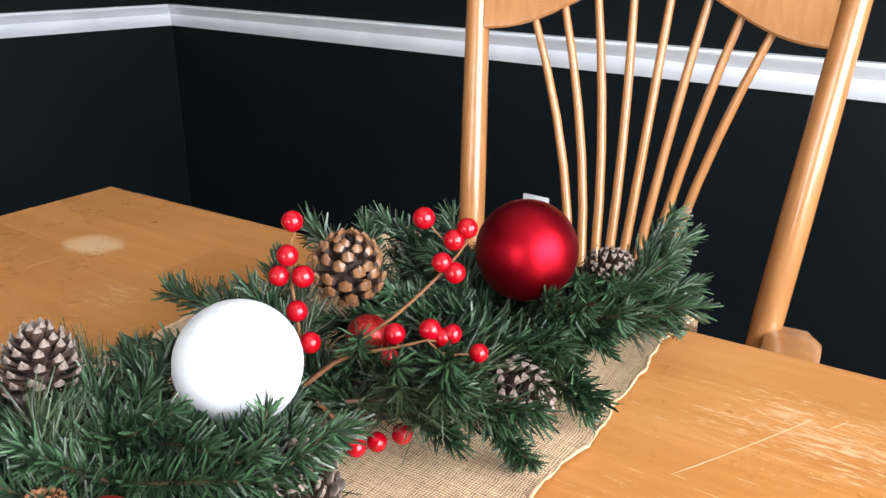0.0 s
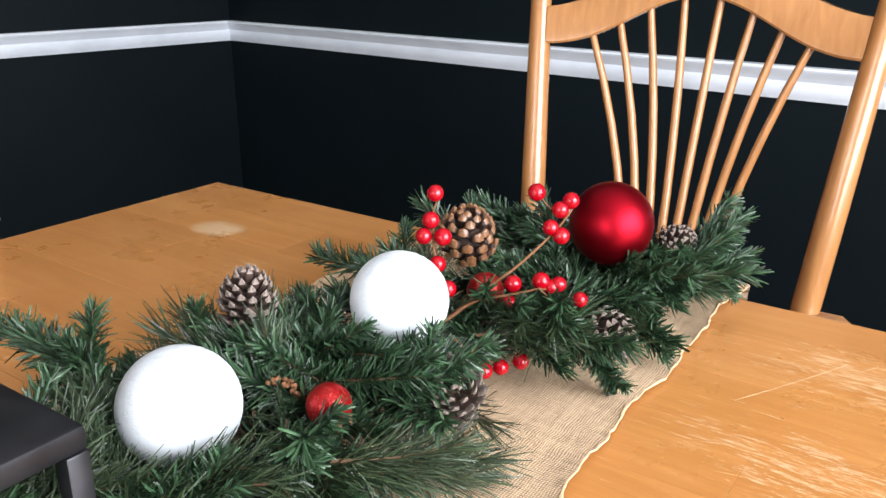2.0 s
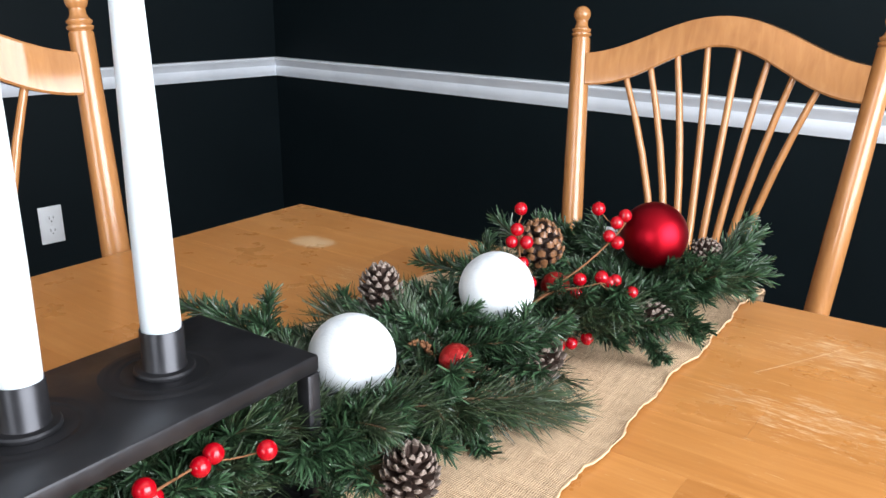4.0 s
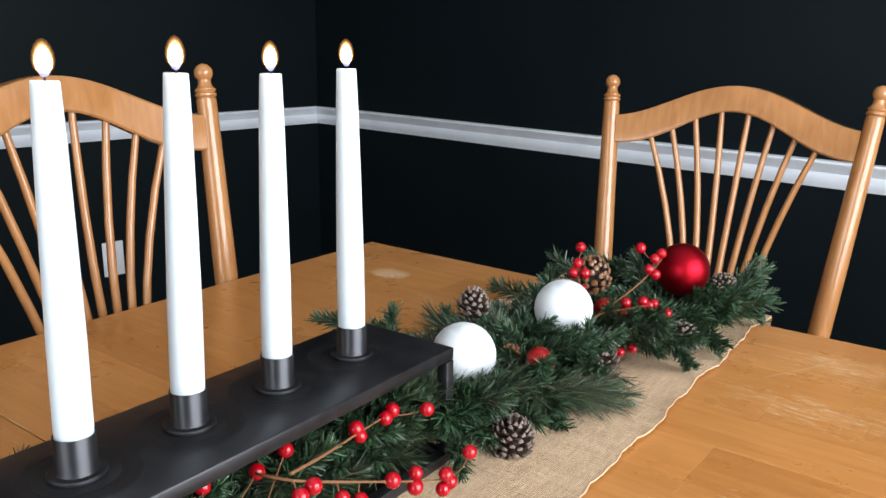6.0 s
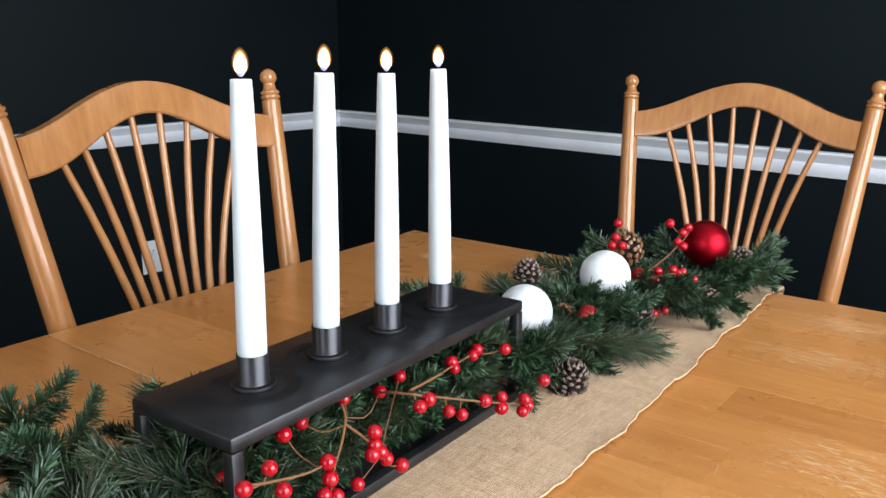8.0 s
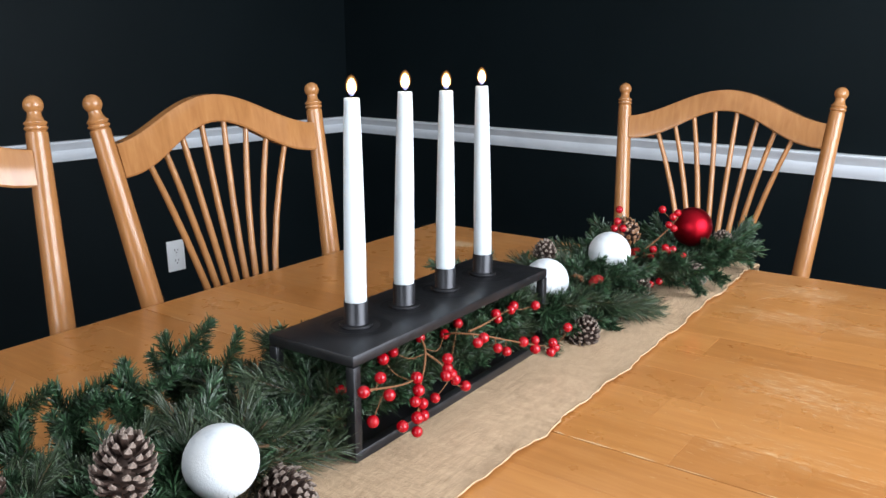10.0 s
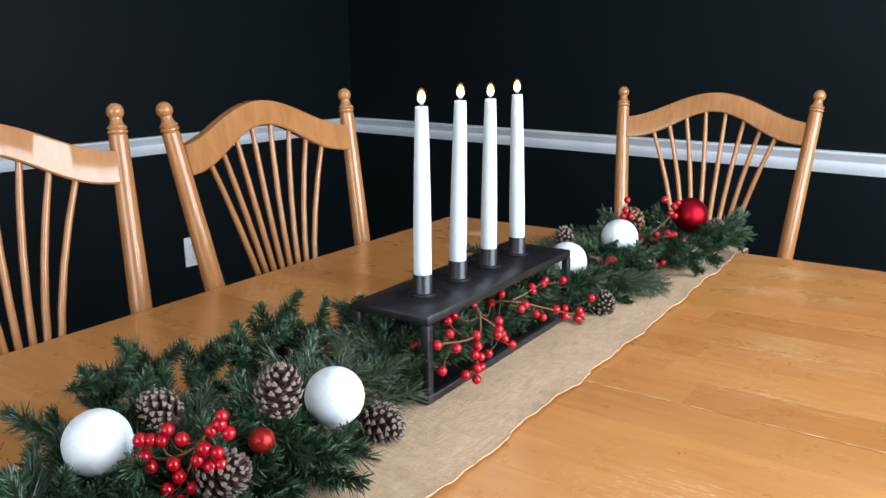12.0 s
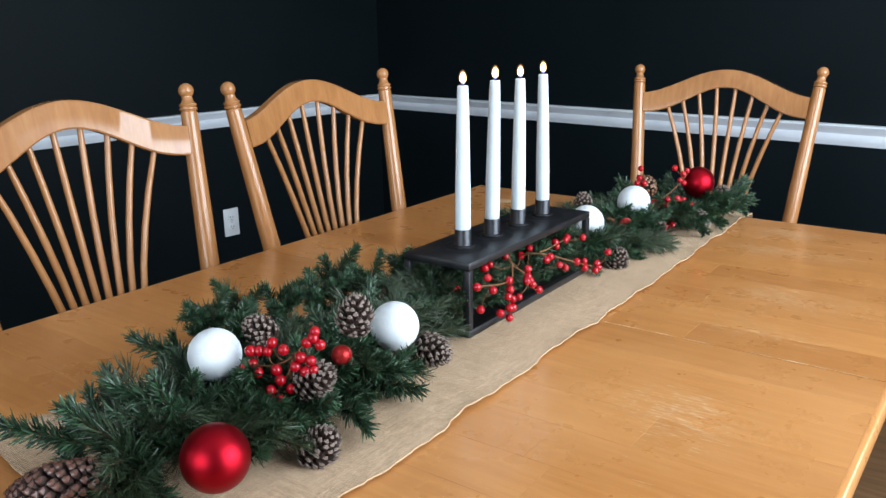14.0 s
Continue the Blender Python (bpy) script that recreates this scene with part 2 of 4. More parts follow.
def lathe(profile, seg=24, bm=None, m=Matrix(), caps=True):
    """Turned shape from (radius, height) pairs about the z axis."""
    own = bm or bmesh.new()
    rings = []
    for r, z in profile:
        if r < 1e-6:
            rings.append([own.verts.new(m @ Vector((0, 0, z)))])
        else:
            rings.append([own.verts.new(m @ Vector((r * math.cos(2 * math.pi * i / seg), r * math.sin(2 * math.pi * i / seg), z))) for i in range(seg)])
    for a, b in zip(rings, rings[1:]):
        for i in range(seg):
            j = (i + 1) % seg
            q = [a[i % len(a)], a[j % len(a)], b[j % len(b)], b[i % len(b)]]
            q = list(dict.fromkeys(q))
            if len(q) > 2:
                own.faces.new(q)
    for ring, flip in ((rings[0], True), (rings[-1], False)):
        if caps and len(ring) > 1:
            own.faces.new(list(reversed(ring)) if flip else ring)
    return own


def tube(points, radii, seg=10, bm=None):
    """A round bar swept along points."""
    own = bm or bmesh.new()
    pts = [Vector(p) for p in points]
    if isinstance(radii, (int, float)):
        radii = [radii] * len(pts)
    rings, ref = [], None
    for i, p in enumerate(pts):
        d = (pts[min(i + 1, len(pts) - 1)] - pts[max(i - 1, 0)]).normalized()
        if ref is None:
            ref = d.orthogonal().normalized()
        ref = (ref - d * ref.dot(d)).normalized()
        s = d.cross(ref)
        rings.append([own.verts.new(p + (ref * math.cos(2 * math.pi * k / seg) + s * math.sin(2 * math.pi * k / seg)) * radii[i]) for k in range(seg)])
    for a, b in zip(rings, rings[1:]):
        for k in range(seg):
            j = (k + 1) % seg
            own.faces.new((a[k], a[j], b[j], b[k]))
    own.faces.new(list(reversed(rings[0])))
    own.faces.new(rings[-1])
    return own


def ball(r, seg=32, rings=20):
    return lathe([(r * math.sin(math.pi * i / rings), -r * math.cos(math.pi * i / rings)) for i in range(rings + 1)], seg)


def smooth_curve(pts, n):
    """n points along a Catmull-Rom curve."""
    p = [Vector(q) for q in pts]
    p = [p[0] * 2 - p[1]] + p + [p[-1] * 2 - p[-2]]
    out = []
    spans = len(p) - 3
    for i in range(n):
        u = i / (n - 1) * spans
        k = min(int(u), spans - 1)
        t = u - k
        a, b, c, d = p[k:k + 4]
        out.append(0.5 * (2 * b + (c - a) * t + (2 * a - 5 * b + 4 * c - d) * t * t + (3 * b - a - 3 * c + d) * t ** 3))
    return out


# ---------------- room ----------------
CORNER = Vector((-1.379, 1.229, 0))
BACK = Vector((1, -0.102, 0)).normalized()      # along the far wall
SIDE = Vector((-0.102, -1, 0)).normalized()     # along the left wall
RAIL_TOP, RAIL_H = 0.834, 0.066
HIGH = 2.44


def slab(name, a, along, inward, length, z0, z1, thick, mat, label, kind="structure", openings=()):
    """An upright wall from a, with the room on the inward side; openings as (start, end, sill, head)."""
    bm = bmesh.new()
    cuts = sorted({0.0, length, *[v for o in openings for v in o[:2]]})
    for s0, s1 in zip(cuts, cuts[1:]):
        hole = next((o for o in openings if o[0] <= s0 and s1 <= o[1]), None)
        for zz0, zz1 in ([(z0, z1)] if not hole else [(z0, hole[2]), (hole[3], z1)]):
            if zz1 - zz0 < 1e-4:
                continue
            vs = [bm.verts.new((s, w, z)) for z in (zz0, zz1) for s, w in ((s0, -thick), (s1, -thick), (s1, 0), (s0, 0))]
            for f in ((0, 3, 2, 1), (4, 5, 6, 7), (0, 1, 5, 4), (1, 2, 6, 5), (2, 3, 7, 6), (3, 0, 4, 7)):
                bm.faces.new([vs[i] for i in f])
    bmesh.ops.recalc_face_normals(bm, faces=bm.faces)
    ob = new(name, mesh_of(name, bm, mat, False))
    ob.matrix_world = Matrix.Translation(a) @ Matrix((along, inward, (0, 0, 1))).transposed().to_4x4()
    return tagged(ob, label=label, category="wall", kind=kind)


IN_BACK = Vector((BACK.y, -BACK.x, 0))
IN_SIDE = Vector((-SIDE.y, SIDE.x, 0))
FAR_R = CORNER + BACK * 3.7
NEAR_L = CORNER + SIDE * 4.3
NEAR_R = NEAR_L + BACK * 3.7
EAST = (NEAR_R - FAR_R).normalized()
slab("wall_north", CORNER - BACK * 0.12, BACK, IN_BACK, 3.94, 0, HIGH, 0.12, WALL, "black-green painted dining room wall behind the end chair")
slab("wall_west", CORNER, SIDE, IN_SIDE, 4.3, 0, HIGH, 0.12, WALL, "black-green painted dining room wall beside the side chairs")
slab("wall_east", FAR_R, EAST, Vector((EAST.y, -EAST.x, 0)), (NEAR_R - FAR_R).length, 0, HIGH, 0.12, WALL, "black-green painted wall with a wide window", openings=((0.55, 2.35, 0.70, 2.10),))
d = (NEAR_R - NEAR_L)
slab("wall_south", NEAR_L, d.normalized(), Vector((-d.normalized().y, d.normalized().x, 0)), d.length, 0, HIGH, 0.12, WALL, "black-green painted wall with two windows behind the viewer",
     openings=((0.5, 1.4, 0.75, 2.15), (1.9, 3.5, 0.70, 2.15)))


def sheet(name, z0, z1, mat, label, category):
    bm = bmesh.new()
    c = (CORNER - BACK * 0.3 - SIDE * 0.3, FAR_R + BACK * 0.3 - SIDE * 0.3, NEAR_R + BACK * 0.3 + SIDE * 0.5, NEAR_L - BACK * 0.3 + SIDE * 0.5)
    lo = [bm.verts.new((p.x, p.y, z0)) for p in c]
    hi = [bm.verts.new((p.x, p.y, z1)) for p in c]
    bm.faces.new(lo), bm.faces.new(hi)
    for i in range(4):
        bm.faces.new((lo[i], lo[(i + 1) % 4], hi[(i + 1) % 4], hi[i]))
    bmesh.ops.recalc_face_normals(bm, faces=bm.faces)
    return tagged(new(name, mesh_of(name, bm, mat, False)), label=label, category=category, kind="structure")


sheet("floor", -0.1, 0.0, FLOOR, "brown wooden dining room floor", "floor")
sheet("ceiling", HIGH, HIGH + 0.1, CEIL, "plain white painted ceiling", "ceiling")

RAIL_SHAPE = [(0.000, 0.000), (0.006, 0.000), (0.009, 0.006), (0.013, 0.014), (0.014, 0.028), (0.012, 0.033), (0.015, 0.037), (0.019, 0.045), (0.026, 0.050), (0.028, 0.056), (0.026, 0.060), (0.000, 0.060)]


def rail(name, a, along, inward, length, lead):
    """Moulded chair rail; it is mitred by lead at its start."""
    bm = bmesh.new()
    rows = []
    for s, l in ((0.0, lead), (length, 0.0)):
        rows.append([bm.verts.new(a + along * (s + l * w) + inward * w + Vector((0, 0, RAIL_TOP - RAIL_H + h * 1.1))) for w, h in RAIL_SHAPE])
    n = len(RAIL_SHAPE)
    for i in range(n):
        bm.faces.new((rows[0][i], rows[1][i], rows[1][(i + 1) % n], rows[0][(i + 1) % n]))
    bm.faces.new(rows[0]), bm.faces.new(list(reversed(rows[1])))
    bmesh.ops.recalc_face_normals(bm, faces=bm.faces)
    return tagged(new(name, mesh_of(name, bm, WHITE)), label="white moulded wooden chair rail on the dark wall", category="chair rail", kind="structure")


rail("trim_north", CORNER, BACK, IN_BACK, 3.7, 1.0)
rail("trim_west", CORNER, SIDE, IN_SIDE, 4.3, 1.0)

EAST_C = FAR_R + EAST * 1.45 + Vector((0, 0, 1.40))
area("window_light", look(EAST_C, EAST_C + Vector((EAST.y, -EAST.x, -0.15))), 1.76, 1.36, 96, (0.90, 0.95, 1.0))
for w, wide, power in ((0.95, 0.85, 3), (2.70, 1.55, 38)):
    c = NEAR_L + d.normalized() * w + Vector((0, 0, 1.43))
    q = Vector((-d.normalized().y, d.normalized().x, 0))
    area("window_light", look(c + q * 0.01, c + q * 2 + Vector((0, 0, -0.2))), wide, 1.38, power, (0.90, 0.95, 1.0))

# ---------------- table ----------------
TX, TY, TZ, SEAM = 1.057, -1.500, 0.75, -0.733
table = empty("dining_table", label="honey maple butcher-block dining table with worn scratched top", category="table")
top = part("tabletop", box(0.022, TY + 0.022, TZ - 0.030, TX - 0.022, -0.022, TZ - 0.0065, 0.002), TABLE, table)


def rim(x0, y0, x1, y1):
    """Eased edge board of the top, as one moulded frame."""
    prof = [(0.024, -0.030), (0.024, -0.007), (0.0085, -0.007), (0.0085, 0.0), (0.0075, 0.0), (0.004, -0.0012), (0.0012, -0.004), (0.0, -0.010), (0.001, -0.024), (0.006, -0.030)]
    bm = bmesh.new()
    rows = []
    for cx, cy, sx, sy in ((x0, y0, 1, 1), (x1, y0, -1, 1), (x1, y1, -1, -1), (x0, y1, 1, -1)):
        rows.append([bm.verts.new((cx + sx * w, cy + sy * w, TZ + h)) for w, h in prof])
    n = len(prof)
    for k in range(4):
        for i in range(n):
            bm.faces.new((rows[k][i], rows[(k + 1) % 4][i], rows[(k + 1) % 4][(i + 1) % n], rows[k][(i + 1) % n]))
    bmesh.ops.recalc_face_normals(bm, faces=bm.faces)
    return bm


part("rim", rim(0.0, TY, TX, 0.0), TABLE, table, "rounded solid maple edge")
part("apron", box(0.10, -0.105, 0.62, TX - 0.10, -0.085, 0.719, 0.002), TABLE, table)
part("apron", box(0.10, TY + 0.085, 0.62, TX - 0.10, TY + 0.105, 0.719, 0.002), TABLE, table)
part("apron", box(0.085, TY + 0.107, 0.62, 0.105, -0.107, 0.719, 0.002), TABLE, table)
part("apron", box(TX - 0.105, TY + 0.107, 0.62, TX - 0.085, -0.107, 0.719, 0.002), TABLE, table)
LEG = mesh_of("leg", lathe([(0.0, 0.0), (0.022, 0.0), (0.026, 0.03), (0.020, 0.06), (0.030, 0.25), (0.034, 0.42), (0.024, 0.50), (0.036, 0.53), (0.036, 0.719), (0.0, 0.719)]), TABLE)
for x in (0.14, TX - 0.14):
    for y in (-0.14, TY + 0.14):
        part("leg", LEG, None, table).location = (x, y, 0)

# staves run across the table, in two leaves that meet at the seam
rng = random.Random(4)
for y_hi, y_lo in ((-0.0086, SEAM + 0.0006), (SEAM - 0.0006, TY + 0.0086)):
    n = round((y_hi - y_lo) / 0.073)
    for i in range(n):
        a, b = y_hi + (y_lo - y_hi) * i / n, y_hi + (y_lo - y_hi) * (i + 1) / n
        cuts = [0.0086] + sorted(rng.uniform(0.15, TX - 0.15) for _ in range(rng.choice((1, 2, 2)))) + [TX - 0.0086]
        for x0, x1 in zip(cuts, cuts[1:]):
            part("stave", box(x0 + 0.00005, b + 0.00005, TZ - 0.006, x1 - 0.00005, a - 0.00005, TZ, 0.00014, 1), TABLE, table, smooth=False)

# ---------------- runner ----------------
def runner_side(side, s):
    """The runner's left (-1) and right (1) edge at s; it narrows a little towards the far end."""
    return 0.379 + 0.047 * s if side < 0 else 0.679 - 0.012 * s


def edge_wave(s):
    return 0.0022 * math.sin(s * 31) + 0.0018 * math.sin(s * 67 + 1.3) + 0.0008 * math.sin(s * 190)


def runner():
    """Burlap strip, a little wavy; its far end hangs over the table's edge, its near end lies on the top."""
    bm = bmesh.new()
    nx, ny = 44, 190
    vs = []
    for j in range(ny + 1):
        s = 0.17 - 1.58 * j / ny
        out = []
        for i in range(nx + 1):
            u = i / nx
            lf, rt = runner_side(-1, s), runner_side(1, s)
            X = lf + (rt - lf) * u + edge_wave(s) * (u - 0.5) * 2 + 0.002 * math.sin(s * 9)
            lift = 0.0022 + 0.0012 * (1 + noise.noise((X * 14, s * 9, 0.3))) + 0.0022 * max(0, abs(u - 0.5) * 2 - 0.9) * 10 * max(0, math.sin(s * 26 + 4 * u))
            Y, Z = s + 0.004 * math.sin(u * 17) * (j > ny - 4), TZ + lift
            end = 0.020 + 0.030 * (1 - u) ** 2
            over = Y - end
            if over > 0:
                a = min(over / 0.02, math.pi / 2)
                Y = end + 0.012 * math.sin(a)
                Z = TZ + lift - 0.012 * (1 - math.cos(a)) - max(0, over - 0.0314)
            out.append(bm.verts.new((X, Y, Z)))
        vs.append(out)
    for a, b in zip(vs, vs[1:]):
        for i in range(nx):
            bm.faces.new((a[i], a[i + 1], b[i + 1], b[i]))
    bmesh.ops.recalc_face_normals(bm, faces=bm.faces)
    r = bmesh.ops.extrude_face_region(bm, geom=bm.faces[:])
    bmesh.ops.translate(bm, verts=[v for v in r["geom"] if isinstance(v, bmesh.types.BMVert)], vec=(0, 0, 0.0012))
    bmesh.ops.recalc_face_normals(bm, faces=bm.faces)
    return bm


run = tagged(new("table_runner", mesh_of("table_runner", runner(), BURLAP)), label="natural tan burlap table runner with frayed edges", category="table runner")

# ---------------- candle holder ----------------
# a little higher at its near end, where it rides on the greens
HOLD = pose(0.5245, -0.7235, 0.7550, -0.5, 0, 1.2)
HW, HL, HH, BAR = 0.0530, 0.1815, 0.1030, 0.0098
holder = empty("candle_holder", HOLD, label="long black metal box-frame candle holder with four cups", category="candle holder")


part("plate", box(-HW, -HL, HH - BAR * 1.12, HW, HL, HH, 0.002), IRON, holder, "black metal top plate with round dished rings")
for sx in (-1, 1):
    for sy in (-1, 1):
        cx, cy = sx * (HW - BAR / 2), sy * (HL - BAR / 2)
        part("post", box(cx - BAR / 2, cy - BAR / 2, BAR + 0.0002, cx + BAR / 2, cy + BAR / 2, HH - BAR * 1.12 - 0.0002, 0.001), IRON, holder)
for sx in (-1, 1):
    cx = sx * (HW - BAR / 2)
    part("base_bar", box(cx - BAR / 2, -HL, 0, cx + BAR / 2, HL, BAR, 0.001), IRON, holder)
for sy in (-1, 1):
    cy = sy * (HL - BAR / 2)
    part("base_bar", box(-HW + BAR + 0.0002, cy - BAR / 2, 0, HW - BAR - 0.0002, cy + BAR / 2, BAR, 0.001), IRON, holder)
part("base_plate", box(-HW + BAR + 0.0004, -HL + BAR + 0.0004, 0.001, HW - BAR - 0.0004, HL - BAR - 0.0004, 0.004), IRON, holder)
CUP = mesh_of("cup", lathe([(0.0, 0.0), (0.0160, 0.0), (0.0166, 0.0010), (0.0166, 0.0022), (0.0158, 0.0032), (0.0122, 0.0036), (0.0117, 0.0044), (0.0117, 0.0252), (0.0113, 0.0258), (0.0110, 0.0240), (0.0, 0.0240)], 32), IRON)
# two shallow pressed rings round each cup
DISH = mesh_of("dish_ring", lathe([(0.0235, 0.0), (0.0250, 0.00035), (0.0266, 0.0004), (0.0284, 0.00015), (0.0302, 0.00035), (0.0320, 0.0003), (0.0350, 0.0)], 48, caps=False), IRON)
CUPS = [(0.0, -0.1155), (0.0, -0.0390), (0.0, 0.0370), (0.0, 0.1155)]
for x, y in CUPS:
    part("cup", CUP, None, holder).location = (x, y, HH)
    part("dish_ring", DISH, None, holder).location = (x, y, HH + 0.0001)

TAPER = mesh_of("wax", lathe([(0.0, 0.0), (0.0097, 0.0), (0.0098, 0.004), (0.0096, 0.05), (0.0087, 0.10), (0.0076, 0.15), (0.0067, 0.1738), (0.0066, 0.1758), (0.0061, 0.1764), (0.0040, 0.1750), (0.0, 0.1745)], 28), WAX)
candle = empty("taper_candle", label="lit white taper candle standing in a black metal cup", category="candle", group="candles in the holder")
part("wax", TAPER, None, candle)
part("wick", tube([(0, 0, 0.1742), (0.0003, 0, 0.179), (0.0012, 0, 0.183)], 0.0006, 6), WICK, candle, "black burnt wick")
part("flame", lathe([(0.0, 0.1786), (0.0019, 0.1796), (0.0033, 0.1818), (0.0038, 0.1842), (0.0035, 0.1872), (0.0025, 0.1898), (0.0013, 0.1913), (0.0, 0.1918)], 20), FLAME, candle, "bright yellow candle flame")
# Mantle and two wider shells: lens glow added as emitting geometry.
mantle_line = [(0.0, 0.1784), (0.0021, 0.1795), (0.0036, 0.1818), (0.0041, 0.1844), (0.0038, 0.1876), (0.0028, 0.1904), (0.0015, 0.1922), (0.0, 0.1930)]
mantle = part("flame_mantle", lathe(mantle_line, 20), HALO_IN, candle, "orange flame mantle with a painted glow round it")
for k, halo_paint in ((1.12, HALO_MID), (1.26, HALO_OUT)):
    part("painted_halo", lathe([(r * k, 0.1786 + (z - 0.1786) * (0.4 + 0.6 * k)) for r, z in mantle_line], 20), halo_paint, mantle)
part("flame_base", lathe([(0.0, 0.1775), (0.0018, 0.1785), (0.0030, 0.1812), (0.0020, 0.1828), (0.0, 0.183)], 12), FLAME_BLUE, candle, "bluish base of the flame")
rng = random.Random(2)
for k, (x, y) in enumerate(CUPS):
    m = HOLD @ Matrix.Translation((x, y, HH + 0.0242)) @ pose(0, 0, 0, (-1.2, -1.2, -0.8, -0.2)[k], (-0.5, 0.4, -0.2, -1.1)[k], 0) @ pose(0, 0, 0, 0, 0, 90 * k) @ Matrix.Diagonal((1.09, 1.09, (1.103, 1.118, 1.108, 1.120)[k], 1))
    if k == 0:
        candle.matrix_world = m
    else:
        copy_thing(candle, m @ Matrix.Diagonal((1 / candle.scale.x, 1 / candle.scale.y, 1 / candle.scale.z, 1)))

# ---------------- chairs ----------------
def chair(m, top_z, label, lean, width, arms=False, skew=0.0):
    """Fan-back kitchen chair: x across, +y to the back, seat's back edge at y = 0."""
    ob = empty("dining_chair", m, label=label, category="chair", group="chairs round the table")
    seat_z = 0.445
    W, tanl = width, math.tan(radians(lean))

    def back(u, v, w=0.0):
        """Point of the back: u from -1 to 1 across the posts, v metres below the finial, w metres to the rear."""
        half = W / 2 * (1 - 0.37 * v)
        z = top_z - v
        return Vector((u * half + skew * v, (z - seat_z) * tanl + w, z))

    L = top_z - seat_z
    for sx in (-1, 1):
        a, b = back(sx, L), back(sx, 0)
        ax = (b - a)
        n = ax.length
        rot = ax.to_track_quat("Z", "Y").to_matrix().to_4x4()
        prof = [(0.0, -0.02), (0.0135, -0.02), (0.0150, 0.02), (0.0178, n * 0.30), (0.0176, n * 0.50), (0.0150, n - 0.050), (0.0148, n - 0.0385), (0.0130, n - 0.0365), (0.0158, n - 0.0335), (0.0160, n - 0.0310), (0.0134, n - 0.0288),
                (0.0155, n - 0.0262), (0.0156, n - 0.0240), (0.0124, n - 0.0215), (0.0100, n - 0.0170), (0.0095, n - 0.0128)]
        r, c = 0.0138, n + 0.0
        prof += [(r * math.sin(math.pi * t), c - r * math.cos(math.pi * t)) for t in (0.24, 0.33, 0.42, 0.5, 0.58, 0.67, 0.76, 0.85, 0.93)] + [(0.0, c + r)]
        part("back_post", lathe(prof, 20, m=Matrix.Translation(a) @ rot), CHAIR, ob)

    # crest rail, bowed to the rear, between the posts
    bm = bmesh.new()
    N, rows = 40, []
    for i in range(N + 1):
        f = 0.032 + 0.936 * i / N
        u = 2 * f - 1
        s = math.sin(math.pi * f) ** 2
        up, lo = 0.060 - 0.062 * s, 0.110 - 0.067 * s ** 1.35
        bow = 0.024 * (1 - u * u)
        ring = []
        for v, w in ((lo, -0.010), (lo - 0.003, -0.0125), (up + 0.003, -0.0125), (up, -0.010), (up, 0.007), (up + 0.003, 0.0095), (lo - 0.003, 0.0095), (lo, 0.007)):
            ring.append(bm.verts.new(back(u, v, w + bow)))
        rows.append(ring)
    for a, b in zip(rows, rows[1:]):
        for k in range(8):
            bm.faces.new((a[k], a[(k + 1) % 8], b[(k + 1) % 8], b[k]))
    bm.faces.new(rows[0]), bm.faces.new(list(reversed(rows[-1])))
    bmesh.ops.recalc_face_normals(bm, faces=bm.faces)
    part("crest_rail", bm, CHAIR, ob, "arched maple crest rail")

    for k in range(8):
        e = (k - 3.5) / 3.5
        pts = []
        for i in range(9):
            t = i / 8
            f_top = 0.5 + 0.327 * e
            s = math.sin(math.pi * f_top) ** 2
            v0 = 0.110 - 0.067 * s ** 1.35 - 0.004
            v = v0 + (L + 0.005 - v0) * t
            # half spread of the fan narrows and bends upright towards the seat
            spread = 0.052 + 0.095 * (1 - (v - 0.09) / 0.42) ** 1.75 if v < 0.51 else 0.052
            half = W / 2 * (1 - 0.37 * v)
            bow = 0.024 * (1 - (2 * f_top - 1) ** 2)
            p = back(e * spread / half, v, bow * (1 - t) + 0.018 * math.sin(math.pi * t))
            pts.append(p)
        part("spindle", tube(pts, [0.0048, 0.0054, 0.0058, 0.0060, 0.0062, 0.0064, 0.0066, 0.0066, 0.0064], 10), CHAIR, ob)

    if arms:
        for sx in (-1, 1):
            z = 0.602
            p = back(sx, top_z - z)
            path = [(p.x + sx * 0.030, p.y + 0.004), (p.x + sx * 0.034, p.y - 0.05), (p.x + sx * 0.034, p.y - 0.15), (p.x + sx * 0.020, p.y - 0.235)]
            bm = bmesh.new()
            rows = []
            for i, q in enumerate(smooth_curve([(x, y, z) for x, y in path], 16)):
                w = 0.030 * min(1.0, 0.45 + 0.55 * math.sin(math.pi * min(1.0, (i + 0.8) / 6)) if i < 3 else 1.0)
                rows.append([bm.verts.new(q + Vector((dx * w, 0, dz))) for dx, dz in ((-1, -0.006), (-0.85, -0.010), (0.85, -0.010), (1, -0.006), (1, 0.002), (0.7, 0.007), (-0.7, 0.007), (-1, 0.002))])
            for a, b in zip(rows, rows[1:]):
                for k in range(8):
                    bm.faces.new((a[k], a[(k + 1) % 8], b[(k + 1) % 8], b[k]))
            bm.faces.new(rows[0]), bm.faces.new(list(reversed(rows[-1])))
            bmesh.ops.recalc_face_normals(bm, faces=bm.faces)
            part("armrest", bm, CHAIR, ob)
            part("arm_post", tube([(p.x + sx * 0.030, p.y - 0.19, z - 0.009), (p.x + sx * 0.010, p.y - 0.19, 0.52), (p.x - sx * 0.012, p.y - 0.19, seat_z - 0.004)], [0.008, 0.012, 0.009], 10), CHAIR, ob)

    # saddled seat
    bm = bmesh.new()
    N = 40
    rings = []
